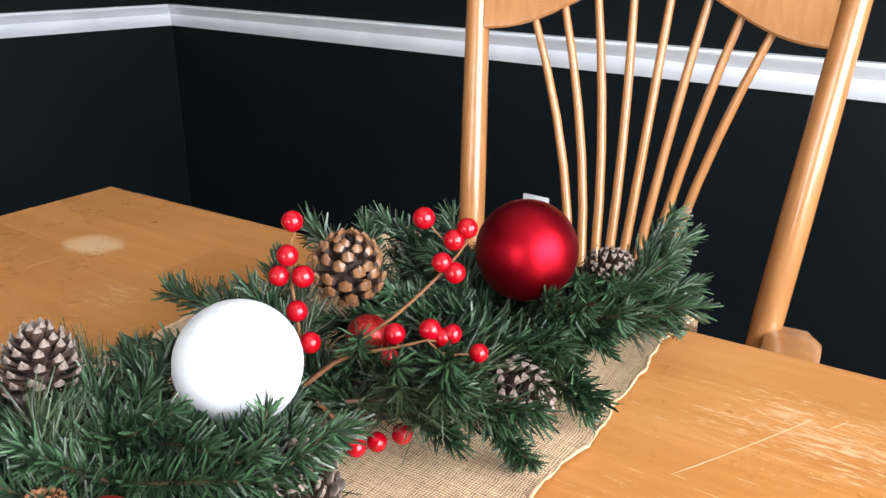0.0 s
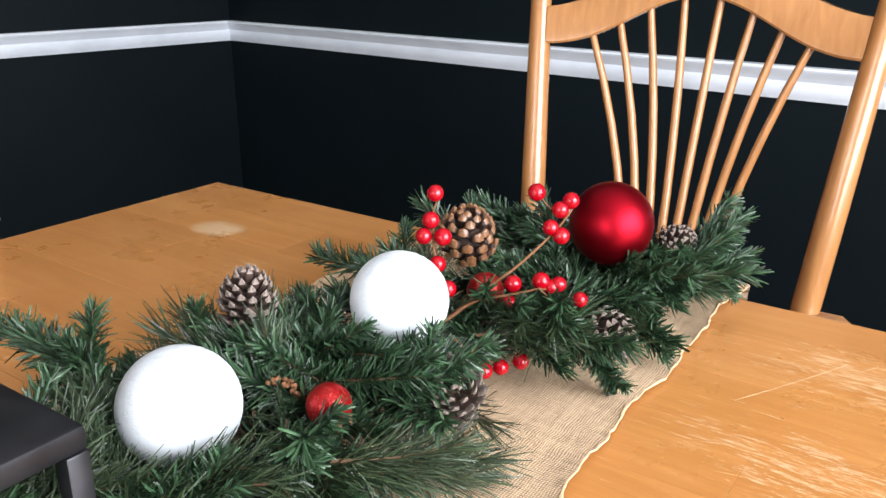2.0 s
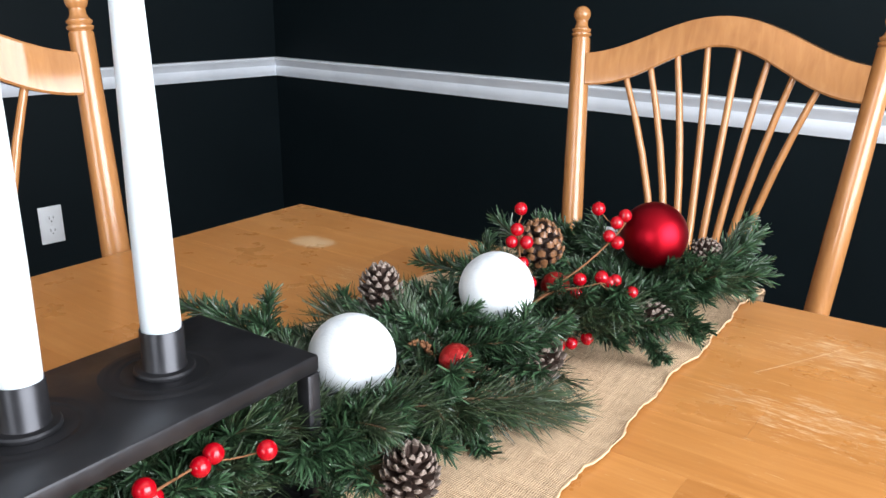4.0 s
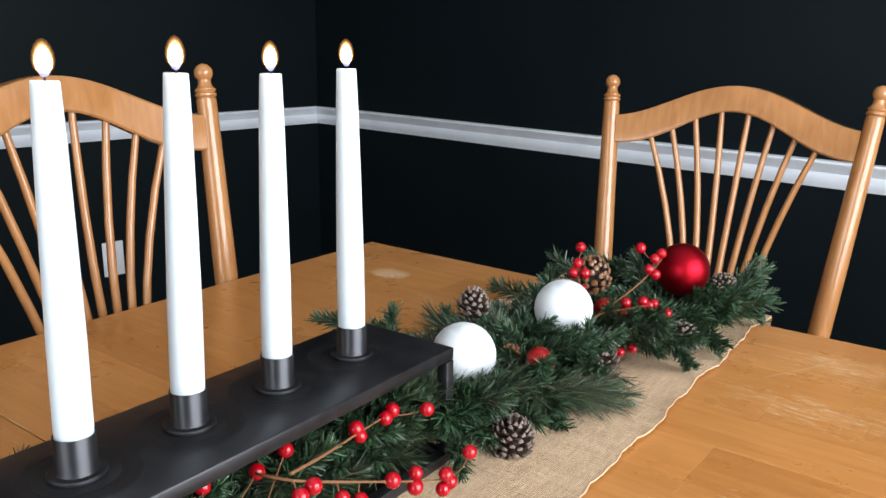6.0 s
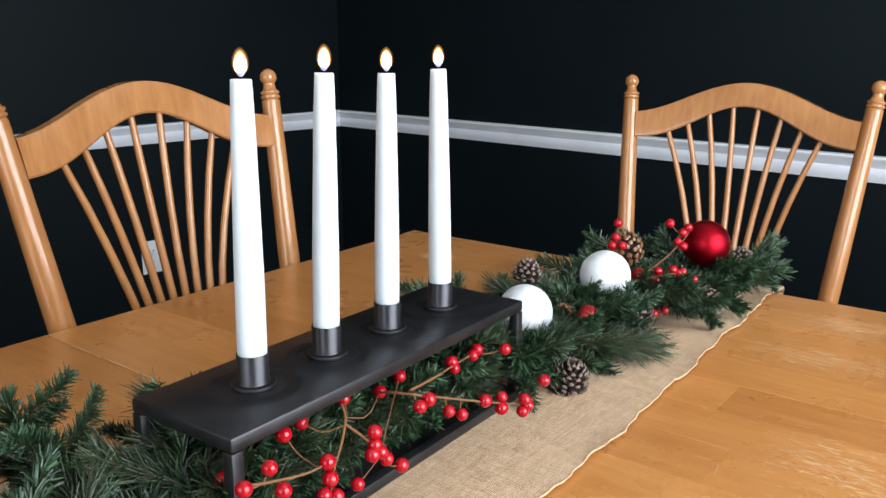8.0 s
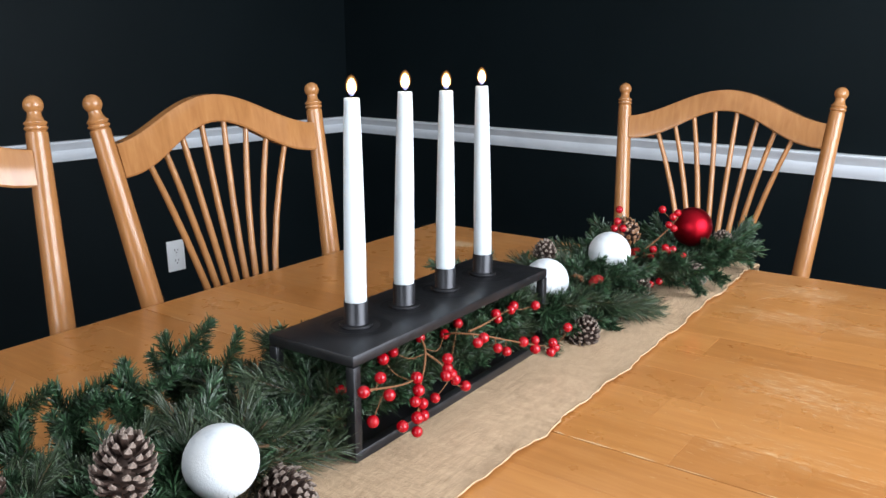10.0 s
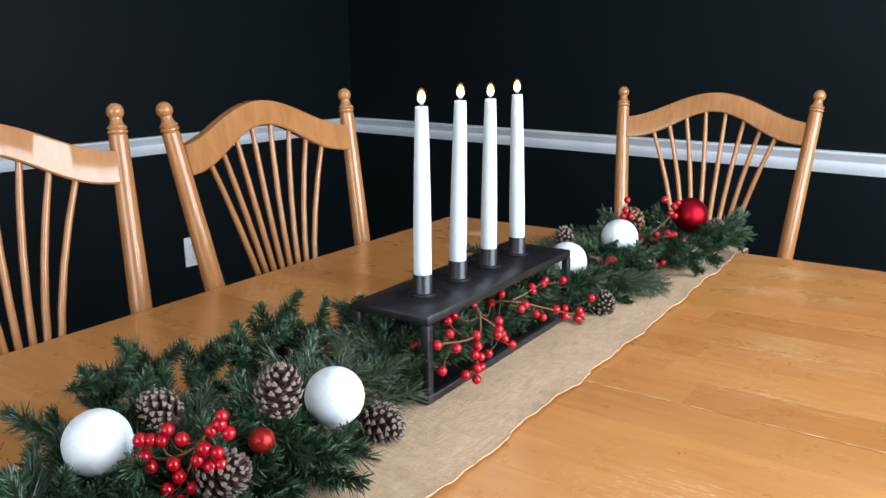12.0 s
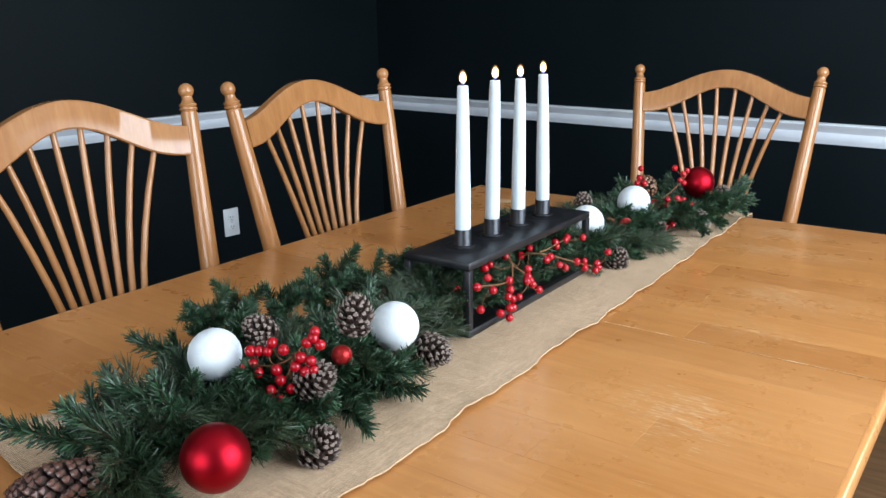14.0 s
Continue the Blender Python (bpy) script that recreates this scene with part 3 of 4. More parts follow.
    for z, k in ((0.0, 0.90), (0.012, 0.985), (0.022, 1.0), (0.032, 0.99), (0.038, 0.955)):
        ring = []
        for i in range(N):
            a = 2 * math.pi * i / N
            cx, sy = math.cos(a), math.sin(a)
            x = 0.215 * math.copysign(abs(cx) ** 0.62, cx) * k * (1 - 0.10 * sy)
            y = -0.165 + 0.205 * math.copysign(abs(sy) ** 0.62, sy) * k
            ring.append(bm.verts.new((x, y, seat_z - 0.038 + z)))
        rings.append(ring)
    for a, b in zip(rings, rings[1:]):
        for i in range(N):
            bm.faces.new((a[i], a[(i + 1) % N], b[(i + 1) % N], b[i]))
    bm.faces.new(list(reversed(rings[0])))
    mid = [bm.verts.new((v.co.x * 0.6, -0.165 + (v.co.y + 0.165) * 0.6, seat_z - 0.008)) for v in rings[-1]]
    for i in range(N):
        bm.faces.new((rings[-1][i], rings[-1][(i + 1) % N], mid[(i + 1) % N], mid[i]))
    bm.faces.new(mid)
    part("seat", bm, CHAIR, ob, "shaped solid maple seat")
    for sx in (-1, 1):
        for y, fy in ((-0.03, 0.06), (-0.30, -0.36)):
            a, b = Vector((sx * 0.15, y, seat_z - 0.037)), Vector((sx * 0.20, fy, 0.0))
            part("leg", tube([a, a.lerp(b, 0.3), a.lerp(b, 0.55), a.lerp(b, 0.6), b], [0.013, 0.018, 0.019, 0.015, 0.011], 12), CHAIR, ob)
        part("stretcher", tube([(sx * 0.178, 0.02, 0.19), (sx * 0.178, -0.15, 0.19), (sx * 0.178, -0.335, 0.19)], [0.008, 0.012, 0.008], 10), CHAIR, ob)
    part("stretcher", tube([(-0.178, -0.15, 0.19), (0, -0.15, 0.19), (0.178, -0.15, 0.19)], [0.008, 0.012, 0.008], 10), CHAIR, ob)
    return ob


def seat_chair(x, y, top_z, turn, label, lean=12.0, width=0.452, arms=False, skew=0.0):
    """Put a chair so that the middle between its finials is at x, y, top_z."""
    off = (top_z - 0.445) * math.tan(radians(lean))
    r = Matrix.Rotation(radians(turn), 4, "Z")
    p = Vector((x, y, 0)) - r @ Vector((0, off, 0))
    return chair(Matrix.Translation(p) @ r, top_z, label, lean, width, arms, skew)


seat_chair(0.480, 0.421, 1.024, 3.2, "honey maple fan-back armchair at the end of the table", 10.5, 0.457, arms=True)
seat_chair(-0.078, -0.5035, 1.045, 91.0, "honey maple fan-back chair at the long side, with turned finials", 9.3, skew=0.024)
seat_chair(-0.094, -1.030, 1.047, 91.0, "honey maple fan-back chair at the long side, nearer the table's foot", 9.5)

# ---------------- wall outlets ----------------
def outlet(at, along, inward, label):
    up = Vector((0, 0, 1))
    ob = empty("wall_outlet", Matrix.Translation(at) @ Matrix((along, up, inward)).transposed().to_4x4(), label=label, category="outlet")
    part("cover_plate", box(-0.035, -0.0572, 0.0002, 0.035, 0.0572, 0.005, 0.0022), PLATE, ob)
    for sy in (-1, 1):
        face = part("receptacle", lathe([(0.0, 0.0052), (0.0165, 0.0052), (0.0168, 0.0066), (0.0155, 0.0072), (0.0, 0.0072)], 24), PLATE, ob)
        face.location = (0, sy * 0.0195, 0)
        for x, h in ((-0.0062, 0.0040), (0.0062, 0.0034)):
            part("slot", box(x - 0.0011, -h + 0.003, 0.0071, x + 0.0011, h + 0.003, 0.0075), DARK, face, "dark plug slot")
        part("slot", lathe([(0.0, 0.0071), (0.0024, 0.0071), (0.0024, 0.0075), (0.0, 0.0075)], 10, m=Matrix.Translation((0, -0.0075, 0))), DARK, face, "dark plug slot")
    part("screw", lathe([(0.0, 0.005), (0.003, 0.005), (0.0026, 0.0062), (0.0, 0.0064)], 12), GOLD, ob)
    return ob


outlet(CORNER + SIDE * 0.866 + Vector((0, 0, 0.380)), -SIDE, IN_SIDE, "white duplex outlet low on the dark wall")
outlet(CORNER + BACK * 1.404 + Vector((0, 0, 0.412)), BACK, IN_BACK, "white duplex outlet low on the far wall")

# ---------------- baubles ----------------
def bauble(name, at, r, mat, label, category="ornament", group="", cap=True, tilt=(0, 0, 0)):
    ob = empty(name, pose(*at, *tilt), label=label, category=category, group=group)
    part("sphere", ball(r), mat, ob)
    if cap:
        part("cap", lathe([(0.0, r * 0.93), (r * 0.17, r * 0.93), (r * 0.18, r * 1.06), (r * 0.13, r * 1.09), (0.0, r * 1.09)], 18), GOLD, ob)
    return ob



WB = "frosty white foam ball nestled in the garland"
BALLS = [((0.534, -0.470, 0.817), 0.0305), ((0.558, -0.324, 0.829), 0.0305), ((0.568, -1.040, 0.816), 0.0290), ((0.501, -1.246, 0.837), 0.0272)]
for at, r in BALLS:
    bauble("white_ball", at, r, FROST, WB, group="white balls", cap=False)
REDS = [((0.616, -0.143, 0.842), 0.0312), ((0.619, -1.344, 0.805), 0.0300)]
bauble("red_bauble", *REDS[0], SATIN, "large satin red bauble at the garland's far end", group="red baubles", tilt=(-70, 0, 20))
bauble("red_bauble", *REDS[1], SATIN, "large satin red bauble at the garland's near end", group="red baubles", tilt=(70, 0, 230))
SMALL = [((0.584, -0.417, 0.809), 0.0120), ((0.562, -0.231, 0.805), 0.0132), ((0.589, -1.153, 0.824), 0.0112)]
for at, r in SMALL:
    bauble("glitter_ball", at, r, GLIT, "small red glitter ball among the pine tips", group="glitter balls", cap=False)
# room kept free of pine tips round cones and berries, and a little before them
KEEP_CLEAR = BALLS + REDS + SMALL + [((0.509 + 0.02 * k, -1.425 + 0.02 * k, 0.800), 0.022) for k in (-1, 0, 1)]
# the gap round the leaning berry twig, and before the holder's near post
KEEP_CLEAR = KEEP_CLEAR + [((0.583, -0.262, 0.824), 0.018), ((0.601, -0.241, 0.841), 0.016)]
KEEP_CLEAR = KEEP_CLEAR + [((0.600 + 0.020 * k, -0.918 - 0.022 * k, z), 0.016) for k in (0, 1) for z in (0.765, 0.790, 0.815)]
for q in ((0.651, -0.219, 0.797), (0.618, -0.356, 0.795), (0.484, -0.382, 0.827), (0.540, -0.217, 0.839), (0.497, -1.183, 0.837), (0.545, -1.090, 0.833), (0.607, -1.024, 0.786), (0.551, -1.163, 0.793), (0.644, -1.228, 0.774),
          (0.623, -0.236, 0.822), (0.612, -0.225, 0.864), (0.606, -0.274, 0.782), (0.552, -0.278, 0.856), (0.533, -1.196, 0.792), (0.550, -1.181, 0.825), (0.511, -1.211, 0.819)):
    KEEP_CLEAR = KEEP_CLEAR + [(q, 0.013), ((q[0] + 0.018, q[1] - 0.018, q[2] + 0.012), 0.012)]

# nothing green stands before cones, glitter balls and low berries
OPEN_WAYS = [Vector(w).normalized() for w in ((0.30, -0.55, 0.35), (0.36, -0.90, 0.36))]
SHOWN = [Vector(q) for q in ((0.480, -0.376, 0.824), (0.639, -0.199, 0.781), (0.607, -0.342, 0.789), (0.606, -0.498, 0.765), (0.513, -1.192, 0.848), (0.593, -1.134, 0.861), (0.584, -0.993, 0.774), (0.592, -1.200, 0.814), (0.632, -1.237, 0.766), (0.535, -0.215, 0.834), (0.616, -0.273, 0.783), (0.606, -0.281, 0.779), (0.598, -0.288, 0.777))] + [Vector(c) for c, r in SMALL]
for q in SHOWN:
    KEEP_CLEAR = KEEP_CLEAR + [(q, 0.014)] + [(q + w * k, 0.015) for w in OPEN_WAYS for k in (0.024, 0.048, 0.075)]

# ---------------- pine cones ----------------
CONE = material("cone_brown", (0.10, 0.05, 0.03), 0.75)
set_colour(CONE, ramp(CONE, noise_tex(CONE, coords(CONE), 160, 4), [(0.3, (0.020, 0.010, 0.007)), (0.7, (0.058, 0.029, 0.019))]))
CONE_TIP = material("cone_frosted_tip", (0.45, 0.38, 0.34), 0.8)
set_colour(CONE_TIP, ramp(CONE_TIP, noise_tex(CONE_TIP, coords(CONE_TIP), 260, 4), [(0.32, (0.060, 0.040, 0.030)), (0.68, (0.34, 0.27, 0.23))]))
CONE_TAN = material("cone_tan", (0.36, 0.18, 0.08), 0.45, Coat_Weight=0.4)
set_colour(CONE_TAN, ramp(CONE_TAN, noise_tex(CONE_TAN, coords(CONE_TAN), 220, 4), [(0.3, (0.11, 0.040, 0.016)), (0.7, (0.30, 0.145, 0.062))]))


def cone_scale(name, tip, thick=1.0, wide=1.0):
    """One woody scale: grows along +y, its thickened end pale."""
    bm = bmesh.new()
    secs = [(0.0, 0.0012, 0.0006, 0.0), (0.0060, 0.0021, 0.0008 * thick, 0.0002), (0.0098, 0.0027 * wide, 0.0010 * thick, 0.0006), (0.0118, 0.0022 * wide, 0.0013 * thick, 0.0014), (0.0136, 0.0003, 0.0005 * thick, 0.0032)]
    rows = [[bm.verts.new((sx * w, y, z + sz * t * (1 - 0.35 * abs(sx)))) for sx, sz in ((-1, -1), (0, -1), (1, -1), (1, 1), (0, 1.3), (-1, 1))] for y, w, t, z in secs]
    for i, (a, b) in enumerate(zip(rows, rows[1:])):
        for k in range(6):
            f = bm.faces.new((a[k], a[(k + 1) % 6], b[(k + 1) % 6], b[k]))
            f.material_index = 1 if i == 3 or (i == 2 and k in (3, 4)) else 0
    bm.faces.new(rows[-1]).material_index = 1
    bmesh.ops.recalc_face_normals(bm, faces=bm.faces)
    me = mesh_of(name, bm, CONE)
    me.materials.append(tip)
    return me


def pine_cone(tip, label, n=92, thick=1.0, wide=1.0, H=0.038, girth=0.0115):
    """Egg-shaped cone along +z, its base at z = 0; scales in a golden-angle spiral."""
    ob = empty("pine_cone", label=label, category="pine cone", group="pine cones in the garland")
    ob["height"] = H
    rad = lambda t: girth * math.sin(math.pi * (0.12 + 0.80 * t)) ** 0.8
    part("core", lathe([(0.0, -0.001)] + [(rad(i / 8) * 0.75, H * i / 8) for i in range(9)] + [(0.0, H + 0.001)], 14), CONE, ob)
    me = cone_scale("scale", tip, thick, wide)
    rg = random.Random(9)
    for i in range(n):
        t = (i + 0.5) / n
        a = i * 2.39996 + rg.uniform(-0.12, 0.12)
        r = rad(t) * 0.5
        el = 4 + 60 * t ** 2.2 + rg.uniform(-9, 9)
        k = 0.60 + 0.62 * math.sin(math.pi * (0.16 + 0.72 * t))
        sc = part("scale", me, None, ob)
        sc.matrix_basis = Matrix.Translation((r * math.cos(a), r * math.sin(a), H * (0.02 + 0.93 * t))) @ Matrix.Rotation(a - math.pi / 2, 4, "Z") @ Matrix.Rotation(radians(el), 4, "X") @ Matrix.Diagonal((k, k, k, 1))
    return ob


def put_cone(src, first, at, axis, size, roll=0.0):
    """Centre a cone at a place, its axis from base to tip along a direction."""
    q = Vector(axis).normalized().to_track_quat("Z", "Y").to_matrix().to_4x4()
    m = Matrix.Translation(at) @ q @ Matrix.Rotation(radians(roll), 4, "Z") @ Matrix.Diagonal((1.09 * size, 1.09 * size, 1.09 * size, 1)) @ Matrix.Translation((0, 0, -0.5 * src["height"]))
    if first:
        src.matrix_world = m
        return src
    loc, rot, sc = m.decompose()
    c = copy_thing(src, Matrix.LocRotScale(loc, rot, None) @ Matrix.Diagonal((*[v / w for v, w in zip(sc, src.scale)], 1)))
    return c


frosty = pine_cone(CONE_TIP, "open brown pine cone with frosted pale scale tips")
put_cone(frosty, True, (0.480, -0.376, 0.824), (-0.1, 0.15, 1.0), 0.84)
for at, axis, size, roll in (
    ((0.639, -0.199, 0.781), (0.75, 0.35, -0.35), 0.84, 20),
    ((0.607, -0.342, 0.789), (0.35, -0.45, 0.65), 0.98, 70),
    ((0.640, -0.072, 0.812), (0.6, 0.5, 0.2), 0.64, 10),
    ((0.606, -0.498, 0.765), (0.25, -0.095, 0.85), 0.88, 140),
    ((0.513, -1.192, 0.846), (-0.6, -0.2, 0.35), 0.80, 200),
    ((0.592, -1.134, 0.859), (0.05, 0.25, 1.0), 0.92, 250),
    ((0.584, -0.993, 0.774), (0.75, 0.30, -0.25), 0.95, 300),
    ((0.592, -1.200, 0.814), (0.65, 0.25, 0.45), 0.92, 330),
    ((0.632, -1.237, 0.766), (0.45, 0.25, 0.7), 0.94, 30),
):
    put_cone(frosty, False, at, axis, size, roll)
tan = pine_cone(CONE_TAN, "glossy tan pine cone with blunt thick scales", 64, 2.0, 1.35, 0.034, 0.0150)
put_cone(tan, True, (0.535, -0.215, 0.834), (0.15, -0.1, 1.0), 0.92)
for at, axis, size, roll in (((0.523, -0.584, 0.805), (0.5, 0.6, 0.3), 0.78, 40),):
    put_cone(tan, False, at, axis, size, roll)

CONE_RED = material("cone_red_brown", (0.14, 0.045, 0.025), 0.4, Coat_Weight=0.4)
set_colour(CONE_RED, ramp(CONE_RED, noise_tex(CONE_RED, coords(CONE_RED), 200, 4), [(0.3, (0.050, 0.016, 0.010)), (0.7, (0.17, 0.070, 0.042))]))
long_cone = pine_cone(CONE_RED, "long varnished red-brown pine cone with tight scales", 190, 1.6, 1.2, 0.080, 0.0185)
put_cone(long_cone, True, (0.529, -1.429, 0.787), (-0.71, -0.70, -0.05), 0.95)

# ---------------- garland ----------------
def needle_material(name, dark, light):
    m = material(name, light, 0.38, Specular_IOR_Level=0.45)
    geo = m.node_tree.nodes.new("ShaderNodeNewGeometry")
    set_colour(m, ramp(m, geo.outputs["Random Per Island"], [(0.0, dark), (0.55, light), (0.93, tuple(v * 1.6 for v in light)), (0.985, (0.12, 0.16, 0.12))]))
    return m


PINE = needle_material("pine_blade", (0.005, 0.014, 0.006), (0.028, 0.062, 0.028))
LONG = needle_material("pine_long_needle", (0.008, 0.014, 0.006), (0.032, 0.050, 0.022))
STEM = material("garland_stem", (0.10, 0.055, 0.025), 0.85)


def tip_mesh(name, length, count, nl, width, angle, mat, seed, droop):
    """A pine tip along +z: a wire stem set all round with folded blades."""
    rg = random.Random(seed)
    verts, faces, mats = [], [], []

    def centre(t):
        return Vector((droop * t * t * length, 0.10 * droop * math.sin(t * 5) * length, length * t))

    seg = 5
    for i in range(7):
        c = centre(i / 6)
        for k in range(seg):
            a = 2 * math.pi * k / seg
            verts.append(c + Vector((math.cos(a), math.sin(a), 0)) * 0.0011 * (1.25 - 0.6 * i / 6))
    for i in range(6):
        for k in range(seg):
            faces.append((i * seg + k, i * seg + (k + 1) % seg, (i + 1) * seg + (k + 1) % seg, (i + 1) * seg + k))
            mats.append(1)
    for i in range(count):
        t = (i + rg.random()) / count
        t = 0.04 + 0.96 * t
        a = i * 2.39996 + rg.uniform(-0.5, 0.5)
        th = radians(rg.gauss(angle * (1.12 - 0.5 * t ** 3), 15))
        n = nl * rg.uniform(0.72, 1.12) * (1 - 0.25 * t ** 4)
        out = Vector((math.cos(a), math.sin(a), 0))
        d0 = out * math.sin(th) + Vector((0, 0, math.cos(th)))
        d1 = (d0 + Vector((0, 0, rg.uniform(0.0, 0.45))) + Vector((rg.uniform(-0.2, 0.2), rg.uniform(-0.2, 0.2), 0))).normalized()
        side = d0.cross(Vector((rg.uniform(-1, 1), rg.uniform(-1, 1), rg.uniform(-1, 1)))).normalized() * width / 2 * rg.uniform(0.8, 1.2)
        up = d0.cross(side).normalized() * width * 0.22
        p0 = centre(t)
        p1 = p0 + d0 * n * 0.5
        p2 = p1 + d1 * n * 0.5
        b = len(verts)
        verts += [p0 - side * 0.6, p0 + side * 0.6, p1 - side, p1 + up, p1 + side, p2 - side * 0.45, p2 + side * 0.45]
        faces += [(b, b + 3, b + 2), (b, b + 1, b + 3), (b + 1, b + 4, b + 3), (b + 2, b + 3, b + 5), (b + 3, b + 6, b + 5), (b + 3, b + 4, b + 6)]
        mats += [0] * 6
    me = bpy.data.meshes.new(name)
    me.from_pydata([tuple(v) for v in verts], [], faces)
    me.materials.append(mat)
    me.materials.append(STEM)
    me.polygons.foreach_set("material_index", mats)
    me.update()
    return me


SHORT_TIPS = [tip_mesh("branch", 0.088, 320, 0.0205, 0.0019, 52, PINE, 10 + i, (0.15, -0.22, 0.30, 0.05, -0.35)[i]) for i in range(5)]
LONG_TIPS = [tip_mesh("branch", 0.085, 210, 0.034, 0.0009, 36, LONG, 30 + i, (0.08, -0.15, 0.18)[i]) for i in range(3)]
garland = empty("pine_garland", pose(0.550, -0.729, 0.763), label="bushy dark green artificial pine garland lying along the burlap runner", category="garland")
AXIS = [(0.644, -0.011), (0.604, -0.128), (0.561, -0.343), (0.545, -0.503), (0.534, -0.718), (0.537, -0.904), (0.535, -1.044), (0.529, -1.205), (0.522, -1.400)]


def axis_at(y):
    for (xa, ya), (xb, yb) in zip(AXIS, AXIS[1:]):
        if y >= yb:
            break
    return xa + (xb - xa) * min(1.0, max(0.0, (ya - y) / (ya - yb)))


part("main_stem", tube([Vector((x, y, 0.772)) - garland.location for x, y in AXIS], 0.003, 8), STEM, garland, "twisted brown wire stem")
tips = random.Random(21)


def add_tip(base, end, long_needles=False, check=True):
    base, end = Vector(base), Vector(end)
    v = end - base
    if max(base.x, end.x) > 0.574 and -1.000 < min(base.y, end.y) and max(base.y, end.y) < -0.560:
        return
    if check:
        for c, r in KEEP_CLEAR:
            c = Vector(c)
            t = max(0.0, min(1.0, (c - base).dot(v) / v.length_squared))
            if (base + v * t - c).length < r + 0.004:
                return
    me = tips.choice(LONG_TIPS if long_needles else SHORT_TIPS)
    k = v.length / (0.085 if long_needles else 0.088)
    w = 0.5 + 0.5 * k
    m = Matrix.Translation(base - garland.location) @ v.to_track_quat("Z", "Y").to_matrix().to_4x4() @ Matrix.Rotation(tips.uniform(0, 6.28), 4, "Z") @ Matrix.Diagonal((w, w, k, 1))
    ob = part("branch", me, None, garland)
    ob.matrix_basis = m


# tips that stand out of the outline: to the chairs' side, to the open side, and at both ends
OUT_L = [(0.338, -0.453, 0.823), (0.400, -0.438, 0.807), (0.418, -0.380, 0.815), (0.433, -0.333, 0.820), (0.429, -0.232, 0.823), (0.443, -0.152, 0.828), (0.480, -0.105, 0.826), (0.498, -0.078, 0.818),
         (0.337, -1.238, 0.820), (0.309, -1.132, 0.817), (0.411, -1.202, 0.810), (0.386, -0.869, 0.825)]
OUT_R = [(0.660, -0.355, 0.779), (0.690, -0.253, 0.783), (0.617, -0.439, 0.775), (0.608, -0.473, 0.776), (0.688, -0.182, 0.800), (0.653, -1.126, 0.773), (0.604, -1.077, 0.772), (0.611, -1.172, 0.775), (0.672, -1.175, 0.774), (0.675, -0.143, 0.812)]
OUT_END = [(0.713, -0.071, 0.837), (0.678, 0.021, 0.833), (0.701, -0.071, 0.801), (0.691, -0.017, 0.835), (0.699, -0.044, 0.822), (0.705, -0.087, 0.821), (0.644, 0.000, 0.833), (0.664, -0.129, 0.801)]
UPRIGHT = [(0.343, -1.106, 0.848), (0.343, -1.164, 0.843), (0.379, -1.073, 0.849), (0.367, -0.952, 0.851), (0.415, -0.945, 0.853), (0.404, -1.024, 0.849), (0.421, -0.868, 0.828), (0.445, -1.200, 0.831)]


def shoot(base, end, long_needles=False, most=0.092, trim=0.012, more=True):
    """A tip that ends a needle's length short of the outline, with a second one low on its stem."""
    base, end = Vector(base), Vector(end)
    way = (end - base).normalized()
    end = end - way * (trim + (0.016 if long_needles else 0.0))
    n = min((end - base).length, most)
    add_tip(end - way * n, end, long_needles, False)
    if more and (end - base).length > 0.06:
        turn = Vector((tips.uniform(-0.4, 0.4), tips.uniform(-0.4, 0.4), tips.uniform(-0.1, 0.25)))
        add_tip(base, base + (way + turn).normalized() * 0.075, tips.random() < 0.3)
        add_tip(base + way * 0.02, base + way * 0.02 + (way - turn).normalized() * 0.07, tips.random() < 0.3)


for i, e in enumerate(OUT_L):
    e = Vector(e)
    near = e.y < -0.75
    ax = Vector((axis_at(e.y) - 0.03, e.y + (0.03 if near else -0.02), 0.780))
    shoot(ax, e, i in (2, 3, 11))
    # a shorter upright shoot beside it
    foot = ax.lerp(e, 0.45)
    add_tip((foot.x, foot.y, 0.778), foot + Vector((-0.02, tips.uniform(-0.03, 0.03), 0.030)), False)
for i, e in enumerate(OUT_R):
    e = Vector(e)
    shoot((axis_at(e.y) - 0.005, e.y + 0.028, 0.782), e, i in (0, 6), trim=0.016)
for i, e in enumerate(OUT_END):
    e = Vector(e)
    e.z = min(e.z, 0.806)
    shoot((0.614 + 0.004 * i, -0.108 - 0.004 * i, 0.787), e, False, trim=0.012, more=False)

for i, (x, y, z) in enumerate(UPRIGHT):
    for k in range(4):
        q = Vector((tips.uniform(-0.007, 0.007), tips.uniform(-0.007, 0.007), -0.019 * k))
        foot = Vector((x + 0.030 + 0.006 * k, y + 0.012, 0.772))
        tip = Vector((x + 0.006 + 0.004 * k, y, z - 0.012)) + q
        add_tip(tip - (tip - foot).normalized() * min(0.075, (tip - foot).length), tip, i == 0 or (i == 6 and k < 2), False)
    # side twigs that fill the shoot out
    for k in range(5):
        foot = Vector((x + 0.020, y + 0.008, 0.790 + 0.008 * k))
        a = tips.uniform(0, 6.28)
        add_tip(foot, foot + Vector((0.034 * math.cos(a), 0.034 * math.sin(a), tips.uniform(0.018, 0.034))), False, False)

